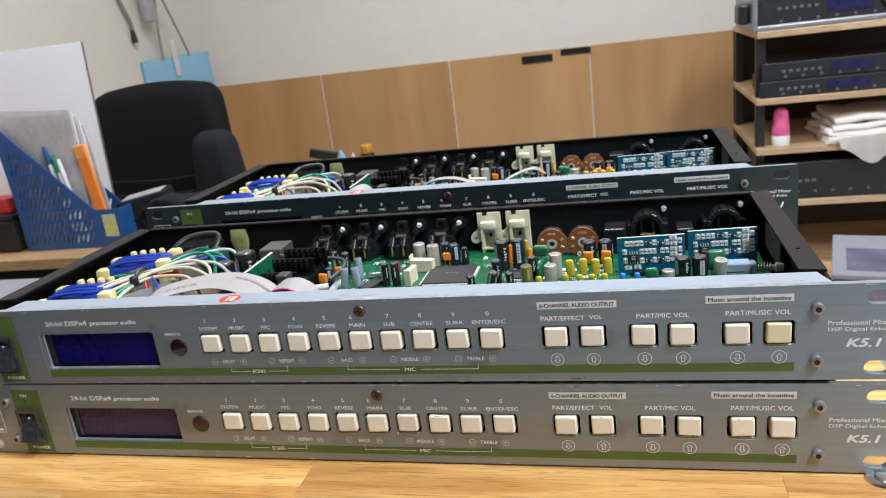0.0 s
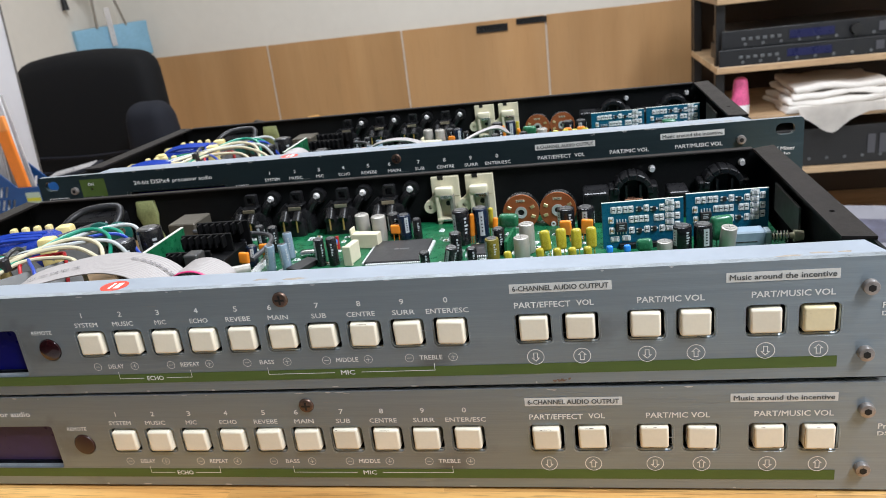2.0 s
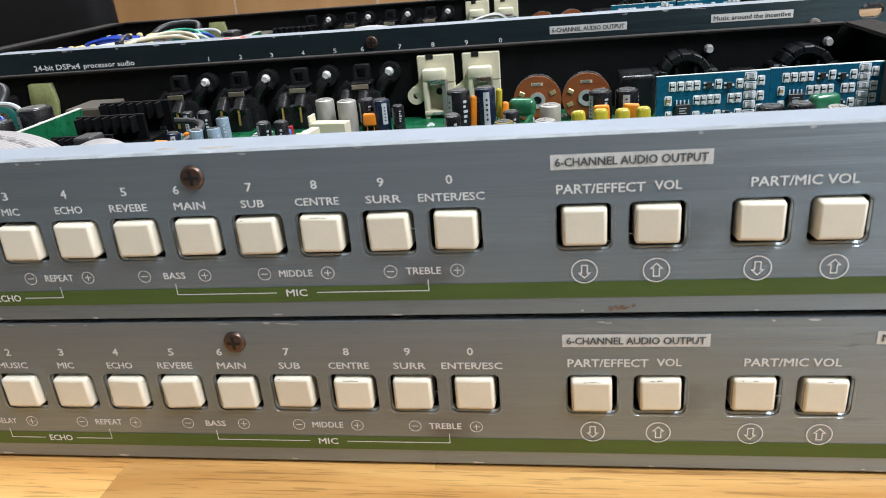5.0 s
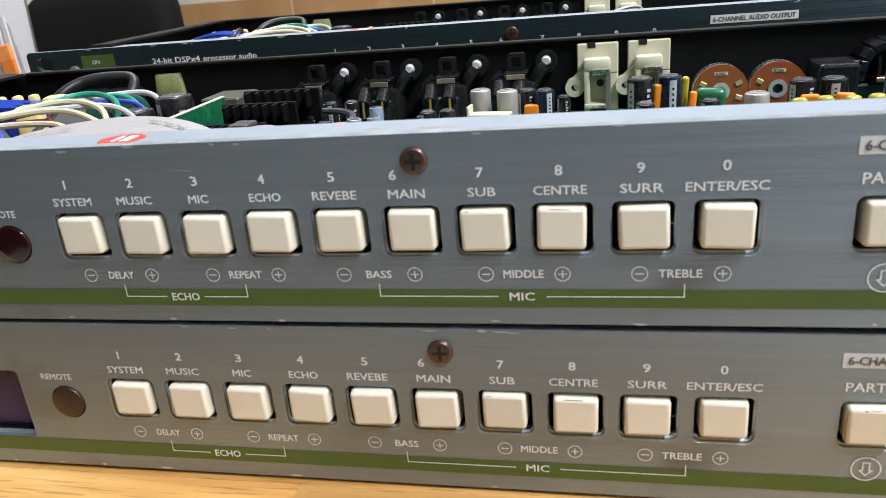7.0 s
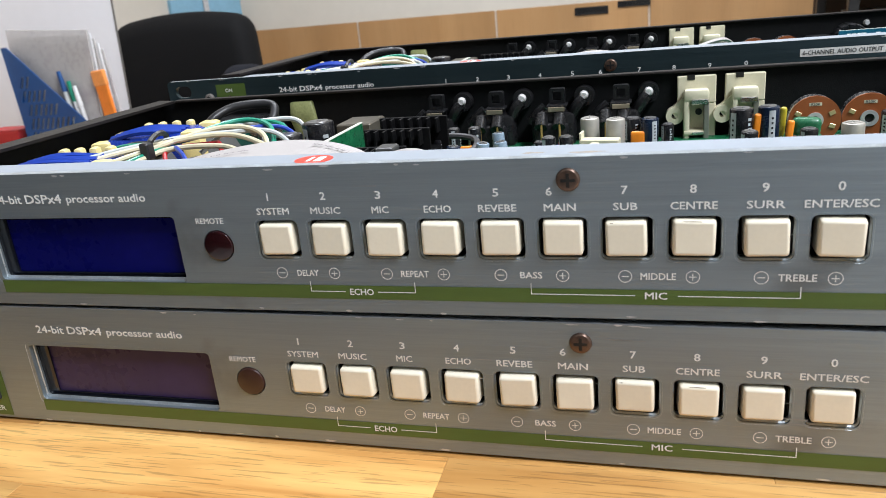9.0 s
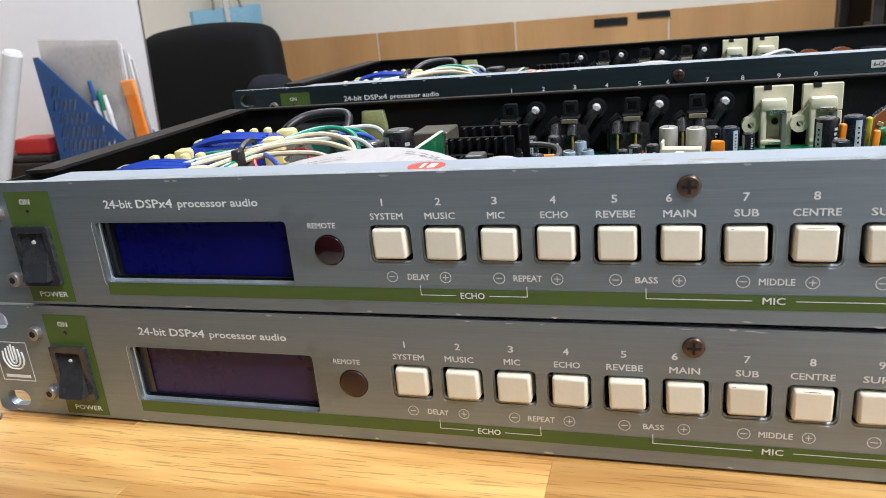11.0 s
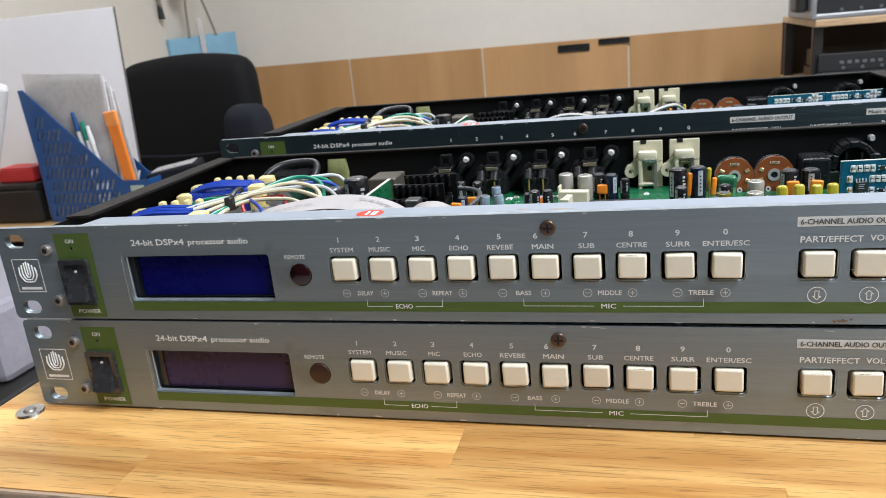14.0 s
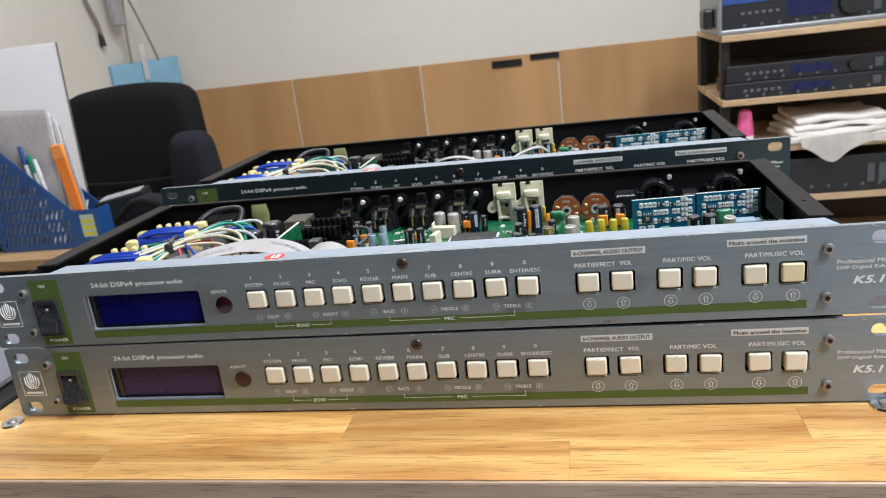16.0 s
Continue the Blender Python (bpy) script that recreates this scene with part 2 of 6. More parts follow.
WHITE_BOARD = mat("white_board_face", (0.88, 0.88, 0.92), 0.4, 0, 0.02, 4)
BLUE_PLASTIC = mat("blue_organizer_plastic", (0.016, 0.080, 0.25), 0.35, 0, 0.15, 30)
DARK_METAL = mat("black_shelf_post", (0.012, 0.012, 0.012), 0.4)
GEAR = mat("dark_gear_face", (0.010, 0.011, 0.013), 0.45, 0.0, 0.15, 40)
SILVER = mat("silver_gear_trim", (0.30, 0.305, 0.32), 0.4, 0.6)
TOWEL = mat("white_towel_cloth", (0.74, 0.70, 0.65), 0.95, 0, 0.08, 60, 0.8, 500)
PAPER = mat("white_paper", (0.78, 0.78, 0.80), 0.8, 0, 0.05, 30)
PINK = mat("pink_bottle_plastic", (0.72, 0.12, 0.28), 0.35, 0, 0.4, 30)
WHITE_PLASTIC = mat("white_plastic", (0.76, 0.76, 0.76), 0.4, 0, 0.05, 30)
BAG_BLUE = mat("light_blue_bag", (0.22, 0.42, 0.56), 0.6, 0, 0.1, 12)
ORANGE = mat("orange_plastic", (0.90, 0.24, 0.03), 0.4)
FILM = mat("clear_plastic_sleeve", (0.72, 0.69, 0.68), 0.3, 0, 0.10, 12, stain=((0.56, 0.52, 0.53), 14, 0.55))
_nt = FILM.node_tree
_mix, _clear = _nt.nodes.new("ShaderNodeMixShader"), _nt.nodes.new("ShaderNodeBsdfTransparent")
_mix.inputs[0].default_value = 0.55
_nt.links.new(_clear.outputs[0], _mix.inputs[1])
_nt.links.new(_nt.nodes["Principled BSDF"].outputs[0], _mix.inputs[2])
_nt.links.new(_mix.outputs[0], _nt.nodes["Material Output"].inputs["Surface"])
CORD = mat("grey_cord", (0.24, 0.21, 0.17), 0.6)


# ---- mesh helpers ----
MM = 0.001


def part(name, bm, material, parent=None, label="", smooth=False, at=None):
    """Links a bmesh as one mesh object under a thing or a part."""
    me = bpy.data.meshes.new(name)
    bm.to_mesh(me)
    bm.free()
    if smooth:
        me.polygons.foreach_set("use_smooth", [True] * len(me.polygons))
        me.set_sharp_from_angle(angle=radians(38))
    me.materials.append(material)
    ob = new(name, me)
    ob.parent = parent
    if at is not None:
        ob.matrix_basis = at
    if label:
        tagged(ob, label)
    return ob


def shared(name, mesh, parent, at=None, label=""):
    ob = new(name, mesh)
    ob.parent = parent
    if at is not None:
        ob.matrix_basis = at
    if label:
        tagged(ob, label)
    return ob


def thing(name, at, label, category, group=""):
    ob = new(name)
    ob.empty_display_size = 0.02
    ob.matrix_basis = at
    return tagged(ob, label, category, group)


def box(x0, x1, y0, y1, z0, z1, bevel=0.0, seg=2, bm=None):
    b = bmesh.new()
    bmesh.ops.create_cube(b, size=1)
    bmesh.ops.transform(b, matrix=Matrix.Translation(((x0 + x1) / 2, (y0 + y1) / 2, (z0 + z1) / 2)) @ Matrix.Diagonal((x1 - x0, y1 - y0, z1 - z0, 1)), verts=b.verts)
    if bevel:
        bmesh.ops.bevel(b, geom=b.edges[:], offset=bevel, segments=seg, affect="EDGES", profile=0.5)
    return merge(bm, b)


def merge(bm, b):
    if bm is None:
        return b
    me = bpy.data.meshes.new("tmp")
    b.to_mesh(me)
    b.free()
    bm.from_mesh(me)
    bpy.data.meshes.remove(me)
    return bm


def cyl(p, q, r, r2=None, seg=20, bm=None, bevel=0.0):
    """A rod or cone from p to q."""
    p, q = Vector(p), Vector(q)
    b = bmesh.new()
    bmesh.ops.create_cone(b, cap_ends=True, segments=seg, radius1=r, radius2=r if r2 is None else r2, depth=(q - p).length)
    if bevel:
        bmesh.ops.bevel(b, geom=[e for e in b.edges if abs(e.verts[0].co.z - e.verts[1].co.z) < 1e-9], offset=bevel, segments=2, affect="EDGES", profile=0.5)
    turn = (q - p).to_track_quat("Z", "Y").to_matrix().to_4x4()
    bmesh.ops.transform(b, matrix=Matrix.Translation((p + q) / 2) @ turn, verts=b.verts)
    return merge(bm, b)


def spline(points, steps=8):
    pts = [Vector(p) for p in points]
    pts = [2 * pts[0] - pts[1]] + pts + [2 * pts[-1] - pts[-2]]
    out = []
    for i in range(1, len(pts) - 2):
        a, b, c, d = pts[i - 1:i + 3]
        for k in range(steps):
            t = k / steps
            out.append(0.5 * (2 * b + (c - a) * t + (2 * a - 5 * b + 4 * c - d) * t * t + (3 * b - a - 3 * c + d) * t ** 3))
    return out + [pts[-2]]


def tube(points, r, seg=8, steps=8, bm=None):
    """A round wire along a smooth line."""
    line = spline(points, steps)
    b = bm or bmesh.new()
    rings, side = [], None
    for i, p in enumerate(line):
        d = (line[min(i + 1, len(line) - 1)] - line[max(i - 1, 0)]).normalized()
        side = (side - d * side.dot(d)).normalized() if side else d.orthogonal().normalized()
        up = d.cross(side)
        rings.append([b.verts.new(p + r * (math.cos(a) * side + math.sin(a) * up)) for a in (2 * math.pi * k / seg for k in range(seg))])
    for a, c in zip(rings, rings[1:]):
        for k in range(seg):
            b.faces.new((a[k], a[(k + 1) % seg], c[(k + 1) % seg], c[k]))
    b.faces.new(rings[0][::-1])
    b.faces.new(rings[-1])
    return b


def rrect(cx, cz, w, h, r, n=4):
    """A rounded rectangle as a ring of (x, z)."""
    out = []
    for sx, sz, a0 in ((1, 1, 0), (-1, 1, 90), (-1, -1, 180), (1, -1, 270)):
        for k in range(n + 1):
            a = radians(a0 + 90 * k / n)
            out.append((cx + sx * (w / 2 - r) + r * math.cos(a), cz + sz * (h / 2 - r) + r * math.sin(a)))
    return out


def circle(cx, cz, r, n=24):
    return [(cx + r * math.cos(2 * math.pi * k / n), cz + r * math.sin(2 * math.pi * k / n)) for k in range(n)]


def plate(outer, holes, y0, y1, bm=None):
    """A plate in the xz plane from y0 (front) to y1, with holes right through it."""
    b = bmesh.new()
    loops = []
    for ring in [outer] + list(holes):
        vs = [b.verts.new((x, y0, z)) for x, z in ring]
        loops.append(vs)
        for i in range(len(vs)):
            b.edges.new((vs[i], vs[(i + 1) % len(vs)]))
    bmesh.ops.triangle_fill(b, use_beauty=True, use_dissolve=False, edges=b.edges[:])
    front = b.faces[:]
    if y1 != y0:
        b.normal_update()
        ret = bmesh.ops.extrude_face_region(b, geom=front, use_keep_orig=True)
        bmesh.ops.translate(b, verts=[v for v in ret["geom"] if isinstance(v, bmesh.types.BMVert)], vec=(0, y1 - y0, 0))
        bmesh.ops.recalc_face_normals(b, faces=b.faces[:])
    else:
        for f in front:
            f.normal_update()
            if f.normal.y > 0:
                f.normal_flip()
    return merge(bm, b)


def ring_plate(outer, inner, y0, y1, bm=None):
    return plate(outer, [inner], y0, y1, bm)


TEXTS = {}


def text_mesh(words, width, height, material, shear=0.0, bold=0.024):
    """A word as a thin flat mesh in the xz plane, centred, of that width and height."""
    key = (words, round(width, 5), round(height, 5), material.name)
    if key in TEXTS:
        return TEXTS[key]
    cu = bpy.data.curves.new("text", "FONT")
    cu.body, cu.size, cu.resolution_u, cu.shear = words, 1.0, 2, shear
    ob = bpy.data.objects.new("text", cu)
    scene.collection.objects.link(ob)
    me = bpy.data.meshes.new_from_object(ob.evaluated_get(bpy.context.evaluated_depsgraph_get()))
    bpy.data.objects.remove(ob)
    bpy.data.curves.remove(cu)
    co = np.empty(len(me.vertices) * 3)
    me.vertices.foreach_get("co", co)
    co = co.reshape(-1, 3)
    lo, hi = co.min(0), co.max(0)
    x = (co[:, 0] - (lo[0] + hi[0]) / 2) * width / (hi[0] - lo[0])
    z = (co[:, 1] - (lo[1] + hi[1]) / 2) * height / (hi[1] - lo[1])
    # four copies a hair apart give the strokes more weight
    faces = [tuple(p.vertices) for p in me.polygons]
    d, n, vs, fs = bold * height, len(x), [], []
    for k, (sx, sz) in enumerate(((-1, -1), (1, -1), (-1, 1), (1, 1))):
        vs.append(np.stack([x + sx * d, 0 * x - 0.00002 * k, z + sz * d], 1))
        fs += [tuple(v + k * n for v in f) for f in faces]
    bpy.data.meshes.remove(me)
    me = bpy.data.meshes.new("legend")
    me.from_pydata(np.concatenate(vs).tolist(), [], fs)
    me.materials.append(material)
    me.update()
    TEXTS[key] = me
    return me


def written(words, x, z, width, height, parent, material=None, y=-0.00012, name="legend", shear=0.0, label="", bold=0.024):
    return shared(name, text_mesh(words, width, height, material or INK, shear, bold), parent, Matrix.Translation((x, y, z)), label)


# ---- the room ----
X0, X1, Y0, Y1 = -1.70, 2.3, -2.6, 2.68


def joined_boxes(sizes):
    b = bmesh.new()
    for x0, x1, y0, y1, z0, z1 in sizes:
        m = bmesh.ops.create_cube(b, size=1.0)
        bmesh.ops.scale(b, vec=(x1 - x0, y1 - y0, z1 - z0), verts=m["verts"])
        bmesh.ops.translate(b, vec=((x0 + x1) / 2, (y0 + y1) / 2, (z0 + z1) / 2), verts=m["verts"])
    return b


def setting(name, bm, material, label, category):
    return tagged(part(name, bm, material), label, category, kind="structure")


setting("floor", box(X0 - 0.1, X1 + 0.1, Y0 - 0.1, Y1 + 0.1, FLOOR_Z - 0.1, FLOOR_Z), FLOOR, "pale grey floor of the workshop room", "floor")
setting("ceiling", box(X0 - 0.1, X1 + 0.1, Y0 - 0.1, Y1 + 0.1, CEIL_Z, CEIL_Z + 0.1), CEIL, "plain white painted ceiling of the workshop", "ceiling")
wall_north = setting("wall_north", box(X0 - 0.1, X1 + 0.1, Y1, Y1 + 0.12, FLOOR_Z, CEIL_Z), WALL, "cream painted wall above brown wood-look tiles", "wall")
# the west wall stops here: an added gap, to darken the panels' left ends
GAP_Y = -0.45
setting("wall_west", box(X0 - 0.12, X0, GAP_Y, Y1, FLOOR_Z, CEIL_Z), WALL, "cream painted side wall in the shade", "wall")
setting("wall_east", box(X1, X1 + 0.12, Y0, Y1, FLOOR_Z, CEIL_Z), WALL, "plain cream painted side wall", "wall")
TAUPE = mat("taupe_wall_paint", (0.52, 0.52, 0.52), 0.75, 0, 0.04, 3)
# the wall behind the walk, unseen; its added gap lets the panels reflect darkness
GAP_X = 1.5
wall_south = setting("wall_south", box(GAP_X, X1 + 0.1, Y0 - 0.12, Y0, FLOOR_Z, CEIL_Z), TAUPE, "plain grey painted wall, unseen, beside an added gap", "wall")
part("lintel", box(X0 - 0.1, GAP_X, Y0 - 0.12, Y0, FLOOR_Z + 2.1, CEIL_Z), TAUPE, wall_south)
# added dark shell beyond the gaps, there only to be reflected
DARK_SHELL = mat("dark_shell_paint", (0.10, 0.10, 0.105), 0.8, 0, 0.06, 3)
part("lintel", box(X0 - 0.12, X0, Y0, GAP_Y - 0.0005, FLOOR_Z + 2.1, CEIL_Z), TAUPE, wall_south)
setting("wall_back_room", joined_boxes([
    (-4.1, GAP_X + 0.1, -4.9, -4.8, FLOOR_Z, CEIL_Z), (-4.1, -4.0, -4.799, GAP_Y, FLOOR_Z, CEIL_Z), (-3.999, X0 - 0.121, GAP_Y, GAP_Y + 0.1, FLOOR_Z, CEIL_Z),
    (GAP_X, GAP_X + 0.1, -4.799, Y0 - 0.1205, FLOOR_Z, CEIL_Z), (-4.1, GAP_X + 0.1, -4.9, Y0 - 0.1205, CEIL_Z + 0.001, CEIL_Z + 0.1), (-4.1, X0 - 0.121, Y0 - 0.12, GAP_Y + 0.1, CEIL_Z + 0.001, CEIL_Z + 0.1),
    (-4.1, GAP_X + 0.1, -4.9, Y0 - 0.1205, FLOOR_Z - 0.1, FLOOR_Z - 0.002), (-4.1, X0 - 0.121, Y0 - 0.12, GAP_Y + 0.1, FLOOR_Z - 0.1, FLOOR_Z - 0.002)]), DARK_SHELL, "added dark shell, unseen, that dims the panel reflections", "wall")
part("grout_bed", box(X0 + 0.002, X1, Y1 - 0.006, Y1 - 0.001, FLOOR_Z, 0.030), GROUT, wall_north, "pale grout between the wall tiles")
TILE_W = 0.549
for i in range(-2, 5):
    x0 = 0.018 + (i - 1) * TILE_W
    lo, hi = max(x0 + 0.0038, X0 + 0.004), min(x0 + TILE_W - 0.0038, X1 - 0.004)
    if hi - lo < 0.02:
        continue
    for z0, z1 in ((FLOOR_Z + 0.002, -0.457), (-0.451, 0.033)):
        part("tile", box(lo, hi, Y1 - 0.012, Y1 - 0.006, z0, z1, 0.0012, 1), TILE, wall_north)

wall_west = bpy.data.objects["wall_west"]
part("grout_bed", box(X0 + 0.001, X0 + 0.006, GAP_Y + 0.001, Y1 - 0.013, FLOOR_Z, 0.030), GROUT, wall_west, "pale grout between the wall tiles")
for i in range(10):
    y0 = Y1 - 0.014 - (i + 1) * TILE_W
    if y0 > GAP_Y:
        for z0, z1 in ((FLOOR_Z + 0.002, -0.457), (-0.451, 0.033)):
            part("tile", box(X0 + 0.006, X0 + 0.012, y0 + 0.003, y0 + TILE_W - 0.003, z0, z1, 0.0012, 1), TILE, wall_west)


def wall_vent(x0, x1, z0, z1, tilt):
    """A dark slot plate screwed to the tiles."""
    t = thing("wall_vent", pose((x0 + x1) / 2, Y1 - 0.012, (z0 + z1) / 2, 0, tilt, 0), "narrow black slotted plate on the brown wall tiles", "vent", "vents on the wall")
    w, h = (x1 - x0) / 2, (z1 - z0) / 2
    part("frame", ring_plate(rrect(0, 0, 2 * w, 2 * h, 0.003), rrect(0, 0, 2 * w - 0.012, 2 * h - 0.012, 0.002), -0.006, 0), DARK_METAL, t)
    part("backing", box(-w + 0.006, w - 0.006, -0.002, 0, -h + 0.006, h - 0.006), SOCKET, t)
    for k in (-1, 0, 1):
        part("slat", box(-w + 0.006, w - 0.006, -0.005, -0.002, k * h * 0.45 - 0.0015, k * h * 0.45 + 0.0015), DARK_METAL, t)


wall_vent(-0.241, -0.123, -0.008, 0.019, 0)
wall_vent(-0.090, 0.022, 0.009, 0.030, 0)

# ---- the table ----
TX0, TX1, TY0, TY1, TH = -0.264, 0.268, -0.063, 0.470, 0.028
table = thing("work_table", pose(0, 0, 0), "small finger-jointed rubberwood table with a clear varnish", "table")
part("core", box(TX0 + 0.002, TX1 - 0.002, TY0 + 0.002, TY1 - 0.002, -TH, -0.0012), EDGE_WOOD, table, "pale unvarnished wooden core")
part("front_edge", box(TX0, TX1, TY0 - 0.0015, TY0 + 0.0019, -TH, -0.0006, 0.0012), EDGE_WOOD, table, "pale wooden front edge band")
for sx in (TX0 + 0.03, TX1 - 0.03):
    for sy in (TY0 + 0.03, TY1 - 0.03):
        part("leg", box(sx - 0.02, sx + 0.02, sy - 0.02, sy + 0.02, FLOOR_Z, -TH - 0.0005, 0.003), EDGE_WOOD, table)
rnd = random.Random(5)
row, y = 0, TY0
while y < TY1 - 0.001:
    w = (0.0315, 0.0300, 0.0330, 0.0340)[row % 4]
    y2 = min(y + w, TY1)
    cuts = [TX0] + {0: [-0.158, 0.087], 1: [-0.030, 0.196], 2: [-0.18, 0.06]}.get(row, [rnd.uniform(-0.2, -0.05), rnd.uniform(0.05, 0.2)]) + [TX1]
    for a, b in zip(cuts, cuts[1:]):
        part("plank", box(a + 0.00003, b - 0.00003, y + 0.00003, y2 - 0.00003, -0.0011, 0, 0.0001, 1), TABLE_WOOD, table)
    y, row = y2, row + 1


def corner_disc(x, y):
    t = thing("fixing_disc", pose(x, y, 0.0), "round shiny steel fixing disc let into the tabletop corner", "fixing", "table fixing discs")
    part("disc", cyl((0, 0, 0), (0, 0, 0.0012), 0.0066, 0.0062, 32), STEEL, t, smooth=True)
    part("screw_head", cyl((0, 0, 0.0012), (0, 0, 0.0022), 0.003, 0.0024, 20), SCREW, t, smooth=True)


corner_disc(-0.2425, -0.0075)
corner_disc(0.236, -0.0030)

# ---- the rack units ----
PH = 0.0446
KEY_XS = [-0.0745 + 0.01612 * i for i in range(10)]
NAMES = ["SYSTEM", "MUSIC", "MIC", "ECHO", "REVEBE", "MAIN", "SUB", "CENTRE", "SURR", "ENTER/ESC"]
WIDTHS = [10.0, 8.9, 4.8, 7.4, 10.0, 8.0, 5.8, 10.8, 8.4, 15.5]
RIGHT_XS = [0.1003, 0.1167, 0.1390, 0.1553, 0.1778, 0.1945]


def keycap_mesh(dirty):
    b = box(-0.0053, 0.0053, -0.0015, 0.006, -0.0048, 0.0048, 0.0009, 3)
    for v in b.verts:
        if v.co.y < -0.0004:
            v.co.x *= 0.95
            v.co.z *= 0.95
    me = bpy.data.meshes.new("keycap")
    b.to_mesh(me)
    b.free()
    me.polygons.foreach_set("use_smooth", [p.area < 2e-5 for p in me.polygons])
    me.materials.append(KEY_OLD if dirty else KEY)
    return me


def well_mesh():
    b = plate(rrect(0, 0, 0.0140, 0.0130, 0.002), [rrect(0, 0, 0.0121, 0.0108, 0.0012)], 0.0031, 0.0105)
    box(-0.0068, 0.0068, 0.0105, 0.0115, -0.0063, 0.0063, 0, 1, b)
    me = bpy.data.meshes.new("key_well")
    b.to_mesh(me)
    b.free()
    me.materials.append(SOCKET)
    return me


def chamfer_mesh():
    """The bright bevelled rim of a key opening."""
    b = bmesh.new()
    a = [b.verts.new((x, -0.00005, z)) for x, z in rrect(0, 0, 0.0140, 0.0126, 0.0022)]
    c = [b.verts.new((x, 0.0011, z)) for x, z in rrect(0, 0, 0.0123, 0.0109, 0.0014)]
    for i in range(len(a)):
        b.faces.new((a[i], c[i], c[(i + 1) % len(a)], a[(i + 1) % len(a)]))
    bmesh.ops.recalc_face_normals(b, faces=b.faces[:])
    b.normal_update()
    if sum(f.normal.y for f in b.faces) > 0:
        bmesh.ops.reverse_faces(b, faces=b.faces[:])
    me = bpy.data.meshes.new("key_rim")
    b.to_mesh(me)
    b.free()
    me.materials.append(BARE_EDGE)
    return me


KEYCAP, KEYCAP_OLD, WELL, RIM = keycap_mesh(False), keycap_mesh(True), well_mesh(), chamfer_mesh()


def arrow_bm(up):
    b = ring_plate(circle(0, 0, 0.0031, 32), circle(0, 0, 0.00283, 32), 0, 0)
    s = 1 if up else -1
    outer = [(-0.0008, -0.0017 * s), (0.0008, -0.0017 * s), (0.0008, 0.0003 * s), (0.0016, 0.0003 * s), (0, 0.0019 * s), (-0.0016, 0.0003 * s), (-0.0008, 0.0003 * s)]
    inner = [(-0.00052, -0.00142 * s), (0.00052, -0.00142 * s), (0.00052, 0.00058 * s), (0.00095, 0.00058 * s), (0, 0.00152 * s), (-0.00095, 0.00058 * s), (-0.00052, 0.00058 * s)]
    return ring_plate(outer, inner, 0, 0, b)


def sign_bm(plus):
    b = ring_plate(circle(0, 0, 0.0017, 28), circle(0, 0, 0.00152, 28), 0, 0)
    plate([(-0.0009, -0.00011), (0.0009, -0.00011), (0.0009, 0.00011), (-0.0009, 0.00011)], [], 0, 0, b)
    if plus:
        plate([(-0.00011, -0.0009), (0.00011, -0.0009), (0.00011, 0.0009), (-0.00011, 0.0009)], [], -0.00002, -0.00002, b)
    return b


def as_mesh(bm, material, name):
    me = bpy.data.meshes.new(name)
    bm.to_mesh(me)
    bm.free()
    me.materials.append(material)
    return me


ARROW = {u: as_mesh(arrow_bm(u), INK, "arrow_symbol") for u in (True, False)}
SIGN = {u: as_mesh(sign_bm(u), INK, "sign_symbol") for u in (True, False)}


def bar(x0, x1, z0, z1, y=-0.00012):
    return plate([(x0, z0), (x1, z0), (x1, z1), (x0, z1)], [], y, y)


def bracket(x0, x1, g0, g1, z, top):
    """A printed bracket line with a gap for its word."""
    t = 0.00022
    b = bar(x0, g0, z - t / 2, z + t / 2, -0.00026)
    for a in ((g1, x1, z - t / 2, z + t / 2), (x0, x0 + t, z + t / 2, top), (x1 - t, x1, z + t / 2, top)):
        merge(b, bar(*a, -0.00026))
    return b


def hex_screw(parent, x, z):
    b = cyl((x, 0.001, z), (x, -0.0022, z), 0.0026, 0.0025, 24, None, 0.0004)
    sc = part("screw", b, SCREW, parent, "bronzed hex socket screw", True)
    part("socket", cyl((x, -0.0021, z), (x, -0.00232, z), 0.0013, None, 6), SOCKET, sc)


def cross_screw(parent, x, z):
    sc = part("screw", cyl((x, 0.0006, z), (x, -0.0009, z), 0.0033, 0.0027, 28, None, 0.0003), SCREW_DARK, parent, "worn brown cross-head screw", True)
    b = box(x - 0.0018, x + 0.0018, -0.00098, -0.0006, z - 0.0004, z + 0.0004)
    box(x - 0.0004, x + 0.0004, -0.00102, -0.0006, z - 0.0018, z + 0.0018, 0, 1, b)
    part("cross_slot", b, SOCKET, sc)


